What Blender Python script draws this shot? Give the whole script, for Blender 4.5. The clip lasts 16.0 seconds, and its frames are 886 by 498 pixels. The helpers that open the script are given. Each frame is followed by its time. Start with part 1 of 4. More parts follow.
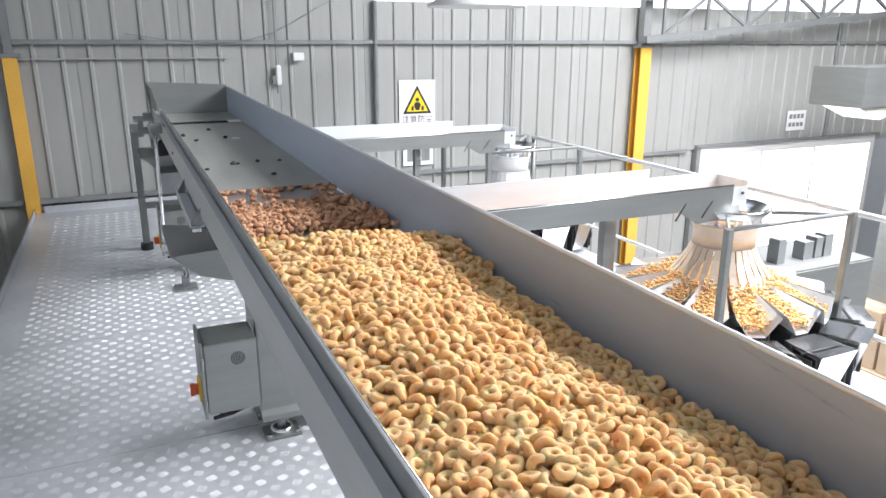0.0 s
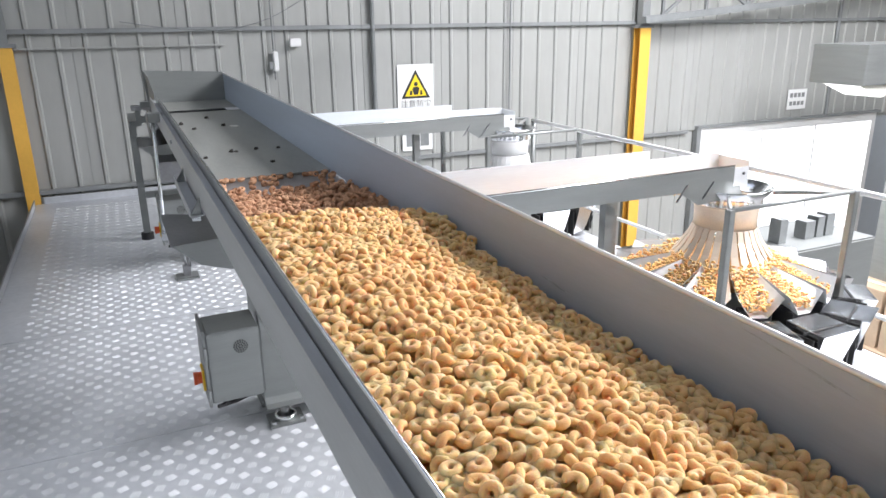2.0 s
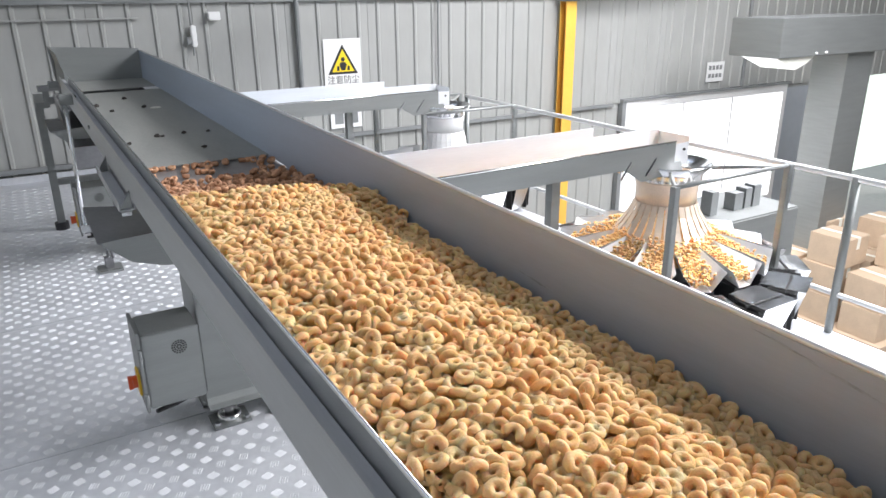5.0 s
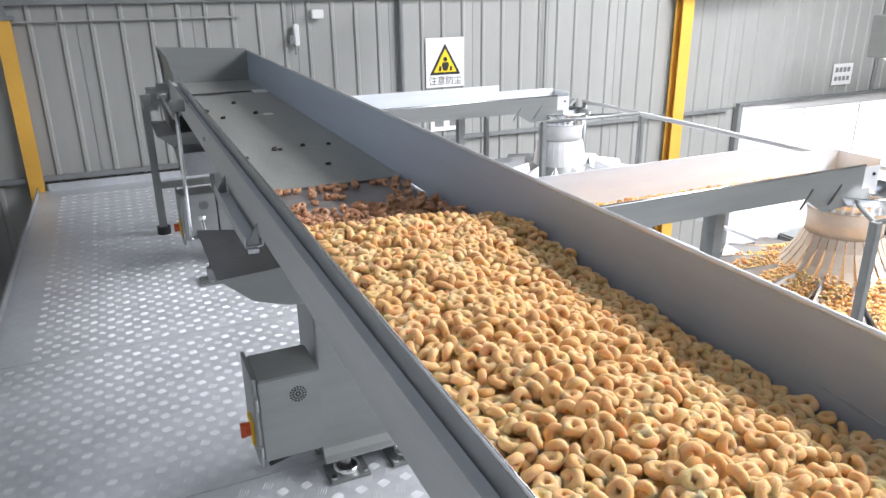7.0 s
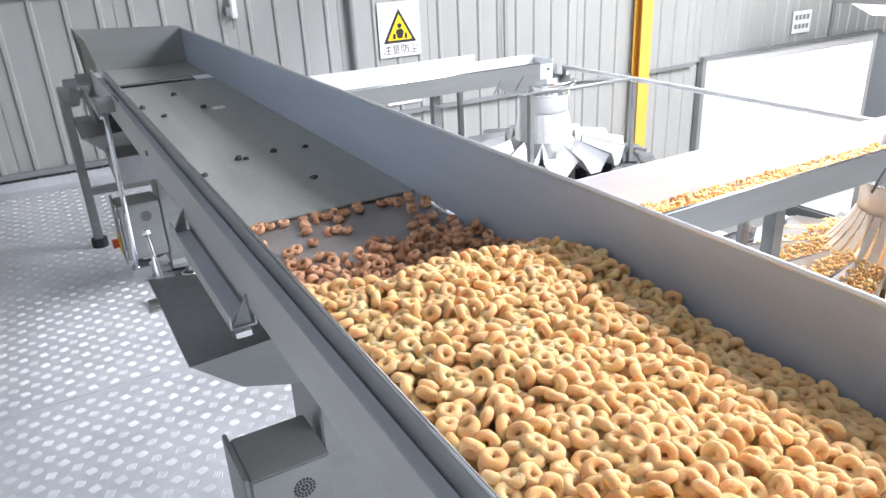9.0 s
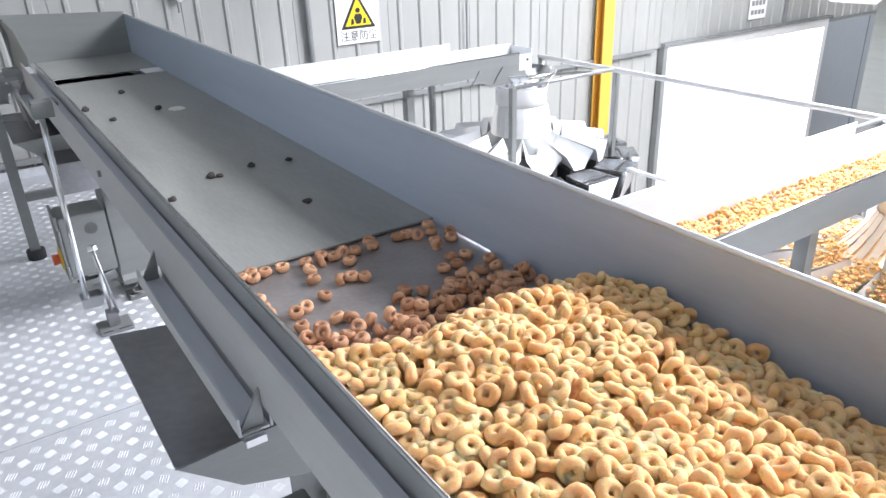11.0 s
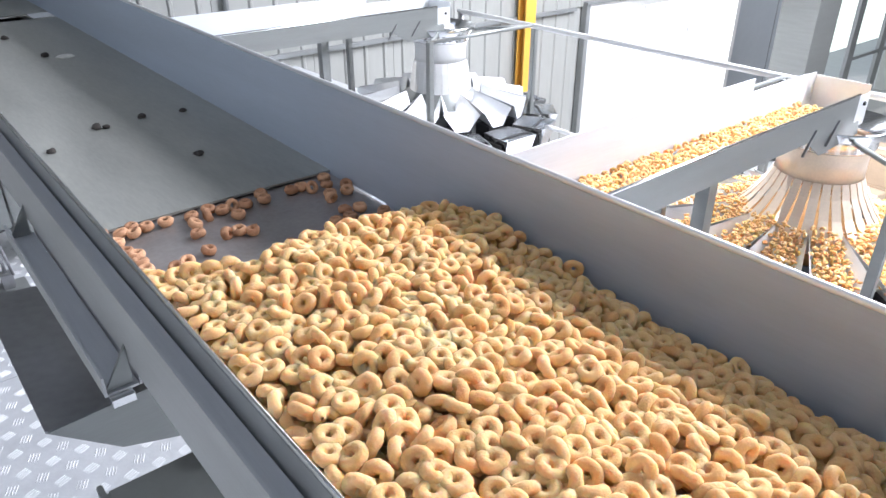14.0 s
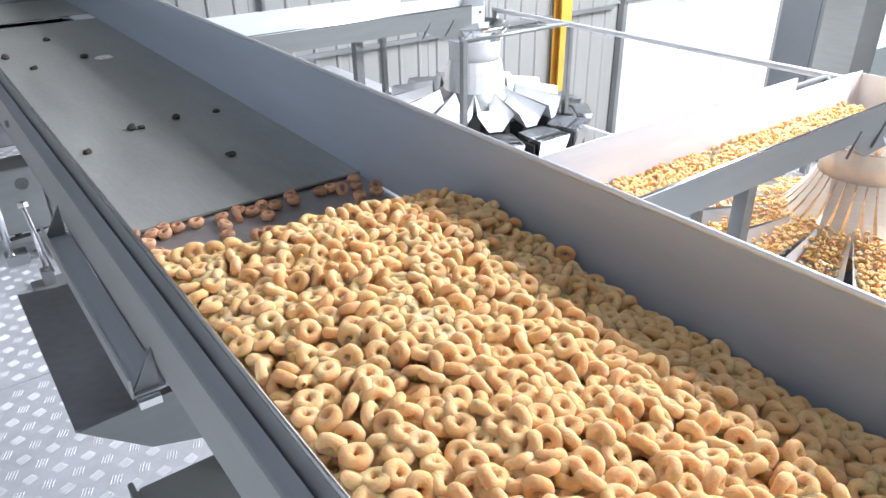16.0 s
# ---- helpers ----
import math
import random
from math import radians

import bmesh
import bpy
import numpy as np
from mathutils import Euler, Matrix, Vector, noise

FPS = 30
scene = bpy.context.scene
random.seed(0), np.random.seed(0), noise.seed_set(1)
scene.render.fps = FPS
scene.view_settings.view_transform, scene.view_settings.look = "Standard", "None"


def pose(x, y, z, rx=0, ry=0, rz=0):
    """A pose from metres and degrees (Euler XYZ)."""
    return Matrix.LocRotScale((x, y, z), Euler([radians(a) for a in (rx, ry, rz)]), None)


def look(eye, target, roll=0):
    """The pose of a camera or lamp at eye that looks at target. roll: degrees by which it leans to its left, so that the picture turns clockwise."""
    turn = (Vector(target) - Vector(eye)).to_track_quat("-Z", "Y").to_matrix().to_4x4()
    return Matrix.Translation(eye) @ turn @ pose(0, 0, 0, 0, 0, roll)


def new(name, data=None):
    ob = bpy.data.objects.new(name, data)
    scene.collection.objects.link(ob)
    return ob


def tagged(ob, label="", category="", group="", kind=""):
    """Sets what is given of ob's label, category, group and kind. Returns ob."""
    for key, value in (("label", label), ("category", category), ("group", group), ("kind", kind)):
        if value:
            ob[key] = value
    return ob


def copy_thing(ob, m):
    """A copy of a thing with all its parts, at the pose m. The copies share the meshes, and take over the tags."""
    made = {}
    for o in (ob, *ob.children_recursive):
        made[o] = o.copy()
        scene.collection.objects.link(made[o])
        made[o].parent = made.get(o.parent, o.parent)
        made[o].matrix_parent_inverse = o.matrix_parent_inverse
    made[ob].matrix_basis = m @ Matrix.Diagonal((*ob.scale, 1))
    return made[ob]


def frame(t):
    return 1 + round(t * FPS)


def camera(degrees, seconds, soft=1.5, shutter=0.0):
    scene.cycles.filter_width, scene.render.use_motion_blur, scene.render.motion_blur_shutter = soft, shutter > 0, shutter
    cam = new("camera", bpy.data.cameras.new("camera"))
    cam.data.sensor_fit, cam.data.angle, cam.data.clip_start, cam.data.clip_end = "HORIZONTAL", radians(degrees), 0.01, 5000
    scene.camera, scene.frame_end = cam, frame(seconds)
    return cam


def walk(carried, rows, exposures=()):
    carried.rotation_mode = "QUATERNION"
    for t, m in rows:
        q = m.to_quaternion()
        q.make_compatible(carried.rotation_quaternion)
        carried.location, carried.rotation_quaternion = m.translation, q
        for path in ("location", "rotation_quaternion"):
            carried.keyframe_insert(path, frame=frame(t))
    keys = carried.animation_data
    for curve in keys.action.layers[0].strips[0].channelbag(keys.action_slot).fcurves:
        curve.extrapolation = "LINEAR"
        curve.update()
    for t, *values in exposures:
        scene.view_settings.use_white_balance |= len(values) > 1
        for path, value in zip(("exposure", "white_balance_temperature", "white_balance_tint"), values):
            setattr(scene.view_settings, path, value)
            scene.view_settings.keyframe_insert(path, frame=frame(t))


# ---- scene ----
cam = camera(63.9, 16.0)
PATH = [
    (0, (0.461, 1.125, 1.352), (1.257, 2.871, 0.788), 0.1),
    (0.5, (0.459, 1.126, 1.352), (1.256, 2.864, 0.765), 0.3),
    (1, (0.457, 1.123, 1.353), (1.221, 2.871, 0.753), -0.2),
    (1.5, (0.463, 1.127, 1.352), (1.236, 2.864, 0.73), -0.6),
    (2, (0.464, 1.13, 1.352), (1.252, 2.866, 0.747), -0.8),
    (2.5, (0.46, 1.133, 1.354), (1.224, 2.869, 0.72), -0.9),
    (3, (0.464, 1.145, 1.355), (1.256, 2.868, 0.719), -0.8),
    (3.5, (0.471, 1.162, 1.361), (1.26, 2.881, 0.712), -1.3),
    (4, (0.49, 1.192, 1.362), (1.323, 2.882, 0.692), -1.2),
    (4.2, (0.491, 1.198, 1.364), (1.381, 2.860, 0.696), -0.9),
    (6.3, (0.325, 1.429, 1.355), (1.308, 3.025, 0.658), -0.3),
    (6.5, (0.342, 1.471, 1.362), (1.255, 3.095, 0.636), -0.8),
    (7, (0.409, 1.658, 1.367), (1.182, 3.372, 0.686), -0.8),
    (7.5, (0.453, 1.829, 1.349), (1.103, 3.55, 0.565), -0.1),
    (8, (0.453, 2.006, 1.36), (1.239, 3.683, 0.604), -0.2),
    (8.2, (0.434, 2.056, 1.368), (1.26, 3.715, 0.617), -0.6),
    (10.3, (0.464, 2.397, 1.352), (1.388, 3.957, 0.509), -4.2),
    (10.5, (0.448, 2.454, 1.365), (1.386, 4.004, 0.519), -3.4),
    (11, (0.457, 2.487, 1.365), (1.462, 4.006, 0.538), -2.2),
    (11.5, (0.477, 2.492, 1.365), (1.493, 3.985, 0.505), -1.2),
    (12, (0.5, 2.491, 1.355), (1.563, 3.915, 0.438), 0.4),
    (12.5, (0.516, 2.482, 1.351), (1.641, 3.838, 0.405), 0.4),
    (13, (0.511, 2.471, 1.35), (1.664, 3.808, 0.411), 0.3),
    (13.5, (0.511, 2.471, 1.348), (1.663, 3.819, 0.421), 0.3),
    (14, (0.511, 2.461, 1.345), (1.639, 3.825, 0.414), 0.0),
    (14.5, (0.513, 2.45, 1.346), (1.622, 3.835, 0.423), -0.0),
    (15, (0.515, 2.455, 1.343), (1.607, 3.86, 0.43), -0.4),
    (15.5, (0.521, 2.465, 1.34), (1.593, 3.875, 0.412), -0.4),
    (16, (0.526, 2.469, 1.345), (1.579, 3.89, 0.411), -0.9),
]
walk(cam, [(t, look(eye, target, roll)) for t, eye, target, roll in PATH],
     [(0, -0.1, 6500, 14), (4.2, -0.27, 6500, 14), (6.3, -0.30, 6500, 14), (8.2, 0.0, 6400, 15), (10.5, 0.17, 6350, 15), (11.5, 0.2, 6300, 15), (12.5, 0.04, 6200, 15), (14.5, 0.03, 6200, 15), (16, -0.04, 6200, 15)])

# ---- light ----
SUN_EL, SUN_ROT = radians(52), radians(70)
world = bpy.data.worlds.new("world")
scene.world = world
world.use_nodes = True
wn = world.node_tree
sky = wn.nodes.new("ShaderNodeTexSky")
sky.sky_type, sky.sun_disc, sky.sun_elevation, sky.sun_rotation = "NISHITA", False, SUN_EL, SUN_ROT
wn.links.new(sky.outputs[0], wn.nodes["Background"].inputs[0])
wn.nodes["Background"].inputs[1].default_value = 0.15
sun = new("sun", bpy.data.lights.new("sun", "SUN"))
sun.data.energy, sun.data.angle, sun.data.color = 2.0, radians(0.5), (1.0, 0.96, 0.9)
sun.rotation_euler = (radians(38), 0, radians(-110))


def daylight(name, x, y, z, sx, sy, power, rx, ry, rz, colour=(0.95, 0.975, 1.0)):
    """The sky's light in an opening of the building, and the added fill lamps."""
    lamp = new(name, bpy.data.lights.new(name, "AREA"))
    lamp.data.shape, lamp.data.size, lamp.data.size_y = "RECTANGLE", sx, sy
    lamp.data.energy, lamp.data.color = power, colour
    lamp.matrix_basis = pose(x, y, z, rx, ry, rz)
    return lamp


ROOF = 3.6
daylight("skylight_main", 5.6, 2.2, ROOF + 0.02, 3.0, 6.6, 1450, 0, 0, 0)
# unseen fill lamp, added over the aisle to lift floor and walls
daylight("fill_aisle", 0.0, 2.5, ROOF + 0.03, 1.0, 8.0, 21, 0, 0, 0, (0.88, 0.94, 1.0))
daylight("window_light_back", 8.33, 7.70, -0.74, 2.9, 1.4, 90, -90, 0, 0)
# unseen fill lamp, added behind the camera
daylight("fill_front", 1.6, -5.95, 1.4, 5.0, 2.0, 15, 90, 0, 0, (0.86, 0.94, 1.0))


# ---- materials ----
def nodes(name):
    m = bpy.data.materials.new(name)
    m.use_nodes = True
    t = m.node_tree
    return m, t, t.nodes["Principled BSDF"]


def mat(name, colour, rough=0.5, metal=0.0, vary=0.12, scale=6.0, bump=0.0, bump_scale=120.0, stretch=(1, 1, 1), second=None, rough_vary=0.1,
        island=0.0, spec=None):
    """Colour with broad and fine variation, gloss variation and relief, in metres."""
    m, t, b = nodes(name)
    N, L = t.nodes.new, t.links.new
    co = N("ShaderNodeTexCoord")
    mp = N("ShaderNodeMapping")
    mp.inputs["Scale"].default_value = stretch
    L(co.outputs["Object"], mp.inputs[0])
    n1, n2 = N("ShaderNodeTexNoise"), N("ShaderNodeTexNoise")
    n1.inputs["Scale"].default_value, n1.inputs["Detail"].default_value = scale, 5
    n2.inputs["Scale"].default_value, n2.inputs["Detail"].default_value = scale * 14, 3
    L(mp.outputs[0], n1.inputs[0]), L(mp.outputs[0], n2.inputs[0])
    add = N("ShaderNodeMath")
    add.operation = "MULTIPLY_ADD"
    add.inputs[1].default_value = 0.4
    L(n2.outputs[0], add.inputs[0]), L(n1.outputs[0], add.inputs[2])
    last = add.outputs[0]
    if island:
        geo, oi, a2, fr = N("ShaderNodeNewGeometry"), N("ShaderNodeObjectInfo"), N("ShaderNodeMath"), N("ShaderNodeMath")
        fr.operation = "FRACT"
        L(geo.outputs["Random Per Island"], a2.inputs[0]), L(oi.outputs["Random"], a2.inputs[1]), L(a2.outputs[0], fr.inputs[0])
        a3 = N("ShaderNodeMath")
        a3.operation = "MULTIPLY_ADD"
        a3.inputs[1].default_value = island
        L(fr.outputs[0], a3.inputs[0]), L(last, a3.inputs[2])
        a4 = N("ShaderNodeMath")
        a4.operation = "SUBTRACT"
        a4.inputs[1].default_value = island / 2
        L(a3.outputs[0], a4.inputs[0])
        last = a4.outputs[0]
    ramp = N("ShaderNodeValToRGB")
    lo = second or tuple(c * (1 - vary) for c in colour)
    hi = tuple(min(1, c * (1 + vary)) for c in colour)
    ramp.color_ramp.elements[0].position, ramp.color_ramp.elements[1].position = 0.45, 0.95
    ramp.color_ramp.elements[0].color, ramp.color_ramp.elements[1].color = (*lo, 1), (*hi, 1)
    L(last, ramp.inputs[0])
    L(ramp.outputs[0], b.inputs["Base Color"])
    mr = N("ShaderNodeMapRange")
    mr.inputs[3].default_value, mr.inputs[4].default_value = max(0.03, rough - rough_vary), min(1, rough + rough_vary)
    L(n1.outputs[0], mr.inputs[0]), L(mr.outputs[0], b.inputs["Roughness"])
    b.inputs["Metallic"].default_value = metal
    if spec is not None:
        b.inputs["Specular IOR Level"].default_value = spec
    if bump:
        n3, bp = N("ShaderNodeTexNoise"), N("ShaderNodeBump")
        n3.inputs["Scale"].default_value, n3.inputs["Detail"].default_value = bump_scale, 4
        bp.inputs["Strength"].default_value, bp.inputs["Distance"].default_value = bump, 0.003
        L(mp.outputs[0], n3.inputs[0]), L(n3.outputs[0], bp.inputs["Height"]), L(bp.outputs[0], b.inputs["Normal"])
    return m


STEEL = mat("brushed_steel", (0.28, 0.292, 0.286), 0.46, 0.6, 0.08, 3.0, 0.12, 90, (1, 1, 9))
# trough steel with the cool light it reflects put into its blue colour
STEEL_COOL = mat("brushed_cool_lit_steel", (0.41, 0.47, 0.56), 0.48, 0.3, 0.07, 3.5, 0.10, 90, (6, 0.5, 6), rough_vary=0.08)
STEEL_FLOOR = mat("worn_trough_floor_steel", (0.355, 0.36, 0.332), 0.46, 0.45, 0.16, 3.0, 0.12, 60, (4, 0.8, 4), rough_vary=0.12)
STEEL_GATE = mat("oily_gate_steel", (0.33, 0.31, 0.30), 0.45, 0.6, 0.2, 9.0, 0.1, 60, rough_vary=0.14)
SATIN = mat("satin_steel", (0.82, 0.83, 0.84), 0.38, 0.45, 0.05, 5.0, 0.06, 40, rough_vary=0.08)
# paler copy of the brushed steel, with light on the left side painted in
STEEL_SIDE_LIT = mat("brushed_lit_side_steel", (0.52, 0.53, 0.535), 0.5, 0.4, 0.08, 3.0, 0.12, 90, (6, 0.5, 6))
MIRROR = mat("polished_steel", (0.84, 0.85, 0.86), 0.18, 1.0, 0.04, 5.0, 0.05, 30, rough_vary=0.06)
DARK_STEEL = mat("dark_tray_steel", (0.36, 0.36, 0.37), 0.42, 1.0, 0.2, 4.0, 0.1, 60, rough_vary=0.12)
PLATE = mat("checker_plate_aluminium", (0.62, 0.635, 0.66), 0.40, 0.35, 0.14, 2.2, 0.15, 80, rough_vary=0.12, second=(0.50, 0.515, 0.54))
LUG = mat("checker_lug_aluminium", (0.66, 0.67, 0.685), 0.58, 0.2, 0.06, 6.0, rough_vary=0.08)
CLAD = mat("grey_wall_cladding", (0.37, 0.375, 0.36), 0.45, 0.0, 0.07, 1.2, 0.06, 25, (1, 1, 0.25), second=(0.32, 0.325, 0.305))
SEAM = mat("dark_seam", (0.20, 0.21, 0.21), 0.6, 0.0, 0.2, 5.0)
GREYSTEEL = mat("grey_painted_steel", (0.22, 0.23, 0.23), 0.5, 0.0, 0.15, 3.0)
PANELGREY = mat("blue_grey_panel", (0.36, 0.39, 0.42), 0.5, 0.0, 0.06, 1.0)
YELLOW = mat("yellow_column_paint", (0.80, 0.45, 0.08), 0.45, 0.0, 0.10, 3.0, 0.05, 40)
SWITCH_Y = mat("yellow_plastic", (0.78, 0.50, 0.03), 0.35, 0.0, 0.05, 20)
RED = mat("red_plastic", (0.62, 0.09, 0.02), 0.35, 0.0, 0.05, 20)
BLACK = mat("black_rubber", (0.025, 0.025, 0.027), 0.6, 0.0, 0.2, 20)
WHITE = mat("white_paint", (0.80, 0.80, 0.79), 0.45, 0.0, 0.04, 3.0)
SIGNY = mat("sign_yellow", (0.85, 0.62, 0.02), 0.4, 0.0, 0.03, 10)
INK = mat("sign_black", (0.02, 0.02, 0.02), 0.45, 0.0, 0.05, 10)
CARDBOARD = mat("brown_cardboard", (0.50, 0.38, 0.27), 0.75, 0.0, 0.1, 5, 0.1, 60)
PLASTIC = mat("translucent_film", (0.80, 0.80, 0.72), 0.35, 0.0, 0.06, 8, 0.2, 12)
CONCRETE = mat("pale_concrete", (0.33, 0.33, 0.325), 0.6, 0.0, 0.12, 0.6, 0.1, 30)
ROOFING = mat("grey_roof_sheet", (0.22, 0.225, 0.225), 0.6, 0.0, 0.08, 1.0)
PUFF = mat("pale_puffed_corn", (0.81, 0.545, 0.285), 0.85, 0.0, 0.06, 45.0, 0.35, 420, second=(0.72, 0.43, 0.20), island=0.38, rough_vary=0.06, spec=0.12)
TOAST = mat("brown_toasted_corn", (0.57, 0.33, 0.195), 0.8, 0.0, 0.15, 60.0, 0.5, 420, second=(0.42, 0.22, 0.125), island=0.6, rough_vary=0.08, spec=0.25)
SMEAR = mat("wet_pale_smear", (0.74, 0.73, 0.66), 0.30, 0.0, 0.2, 40, 0.3, 60, rough_vary=0.05)
CRUMB = mat("dark_crumb", (0.045, 0.038, 0.033), 0.8, 0.0, 0.3, 90, 0.4, 300)
for m in (PUFF,):
    b = m.node_tree.nodes["Principled BSDF"]
    b.inputs["Subsurface Weight"].default_value = 0.7
    b.inputs["Subsurface Radius"].default_value = (1.0, 0.6, 0.3)
    b.inputs["Subsurface Scale"].default_value = 0.010
# copper-tan collar film; on the pale strips this tan is painted shadow
COPPER = mat("tinted_shaded_film", (0.80, 0.68, 0.55), 0.32, 0.25, 0.12, 9.0, 0.1, 30)


def glow(name, colour, strength):
    m, t, b = nodes(name)
    b.inputs["Base Color"].default_value = (*colour, 1)
    b.inputs["Emission Color"].default_value = (*colour, 1)
    b.inputs["Emission Strength"].default_value = strength
    return m


DAY = glow("bright_daylight_outside", (0.95, 0.98, 1.0), 1.6)
DAYGREEN = glow("bright_garden_outside", (0.88, 0.97, 0.86), 1.15)


# ---- mesh helpers ----
def box(bm, x0, y0, z0, x1, y1, z1, m=None):
    v = [Vector((x, y, z)) for x in (x0, x1) for y in (y0, y1) for z in (z0, z1)]
    if m is not None:
        v = [m @ p for p in v]
    v = [bm.verts.new(p) for p in v]
    for f in ((0, 1, 3, 2), (4, 6, 7, 5), (0, 4, 5, 1), (2, 3, 7, 6), (0, 2, 6, 4), (1, 5, 7, 3)):
        bm.faces.new([v[i] for i in f])


def boxes(*rows):
    bm = bmesh.new()
    for r in rows:
        box(bm, *r)
    return bm


def tube(bm, a, b, r, n=10, r2=None):
    """A closed round bar from a to b."""
    a, b = Vector(a), Vector(b)
    q = (b - a).to_track_quat("Z", "Y").to_matrix()
    rings = []
    for p, rr in ((a, r), (b, r if r2 is None else r2)):
        rings.append([bm.verts.new(p + q @ Vector((rr * math.cos(2 * math.pi * i / n), rr * math.sin(2 * math.pi * i / n), 0))) for i in range(n)])
    for i in range(n):
        bm.faces.new((rings[0][i], rings[0][(i + 1) % n], rings[1][(i + 1) % n], rings[1][i]))
    bm.faces.new(rings[0][::-1]), bm.faces.new(rings[1])


def tubes(*rows, n=10):
    bm = bmesh.new()
    for r in rows:
        tube(bm, *r, n=n)
    return bm


def lathe(bm, profile, n=32, cx=0, cy=0):
    """Turned shell through (radius, height) pairs."""
    rings = [[bm.verts.new((cx + r * math.cos(2 * math.pi * i / n), cy + r * math.sin(2 * math.pi * i / n), z)) for i in range(n)] for r, z in profile]
    for a, b in zip(rings, rings[1:]):
        for i in range(n):
            bm.faces.new((a[i], a[(i + 1) % n], b[(i + 1) % n], b[i]))


def prism(bm, outline, axis, lo, hi):
    """A flat outline pushed along an axis. Outline pairs are (y,z), (x,z) or (x,y)."""
    def at(p, d):
        return {"x": (d, p[0], p[1]), "y": (p[0], d, p[1]), "z": (p[0], p[1], d)}[axis]
    a = [bm.verts.new(at(p, lo)) for p in outline]
    b = [bm.verts.new(at(p, hi)) for p in outline]
    bm.faces.new(a[::-1]), bm.faces.new(b)
    for i in range(len(a)):
        j = (i + 1) % len(a)
        bm.faces.new((a[i], a[j], b[j], b[i]))


def mesh_of(name, bm, material, bevel=0.0, smooth=False):
    bmesh.ops.recalc_face_normals(bm, faces=bm.faces)
    if bevel:
        bmesh.ops.bevel(bm, geom=[e for e in bm.edges if e.is_manifold and e.calc_face_angle(0) > 0.6], offset=bevel, segments=2, affect="EDGES", clamp_overlap=True)
    me = bpy.data.meshes.new(name)
    bm.to_mesh(me)
    bm.free()
    me.materials.append(material)
    if smooth:
        me.polygons.foreach_set("use_smooth", [True] * len(me.polygons))
    return me


def part(name, bm, material, parent, label="", bevel=0.0, smooth=False):
    ob = new(name, mesh_of(name, bm, material, bevel, smooth))
    ob.parent = parent
    return tagged(ob, label)


def thing(name, label, category, group="", kind="", at=(0, 0, 0)):
    ob = new(name)
    ob.empty_display_size = 0.1
    ob.location = at
    return tagged(ob, label, category, group, kind)


def solid(name, bm, material, label, category="", kind="structure", bevel=0.0, group=""):
    return tagged(new(name, mesh_of(name, bm, material, bevel)), label, category, group, kind)


# ---- building ----
WALL_Y, LEFT_X, RIGHT_X, FRONT_Y, GROUND = 7.64, -0.62, 16.0, -6.0, -2.4
solid("ground", boxes((LEFT_X - 6, FRONT_Y - 6, GROUND - 0.2, RIGHT_X + 6, WALL_Y + 8, GROUND)), CONCRETE, "pale concrete factory ground below the platform", "floor")

# back wall behind the ribbed sheets, with the long window through it
WX0, WX1, WZ0, WZ1 = 6.85, 9.86, -1.5, 0.02
solid("wall_back", boxes((LEFT_X - 0.2, WALL_Y + 0.02, GROUND, WX0, WALL_Y + 0.05, 1.70), (WX0, WALL_Y + 0.02, WZ1, WX1, WALL_Y + 0.05, 1.70),
                         (WX0, WALL_Y + 0.02, GROUND, WX1, WALL_Y + 0.05, WZ0), (WX1, WALL_Y + 0.02, GROUND, 11.9, WALL_Y + 0.05, 1.70),
                         (11.9, WALL_Y + 0.02, 0.4, RIGHT_X, WALL_Y + 0.05, 1.70), (LEFT_X - 0.2, WALL_Y + 0.02, 1.70, 2.72, WALL_Y + 0.05, ROOF),
                         (2.72, WALL_Y + 0.02, 2.5, RIGHT_X, WALL_Y + 0.05, ROOF)), CLAD, "grey steel back wall with ribbed cladding", "wall")
solid("wall_left", boxes((LEFT_X - 0.12, FRONT_Y, GROUND, LEFT_X - 0.02, 3.9, ROOF), (LEFT_X - 0.12, 3.9, GROUND, LEFT_X - 0.02, 4.7, -0.55),
                         (LEFT_X - 0.12, 3.9, 0.02, LEFT_X - 0.02, 4.7, ROOF), (LEFT_X - 0.12, 4.7, GROUND, LEFT_X - 0.02, WALL_Y + 0.02, ROOF)), CLAD,
      "pale grey ribbed steel side wall", "wall")
solid("wall_right", boxes((RIGHT_X, FRONT_Y, GROUND, RIGHT_X + 0.12, WALL_Y + 0.14, ROOF)), CLAD, "grey steel end wall", "wall")
solid("wall_front", boxes((LEFT_X - 0.12, FRONT_Y - 0.12, GROUND, -1.0 + 0.0, FRONT_Y, ROOF), (-1.0, FRONT_Y - 0.12, GROUND, 4.2, FRONT_Y, 0.4),
                          (-1.0, FRONT_Y - 0.12, 2.4, 4.2, FRONT_Y, ROOF), (4.2, FRONT_Y - 0.12, GROUND, RIGHT_X, FRONT_Y, ROOF)), CLAD, "grey steel front wall", "wall")
CX0, CX1, CY0, CY1 = LEFT_X - 0.12, RIGHT_X + 0.12, FRONT_Y - 0.12, WALL_Y + 0.14
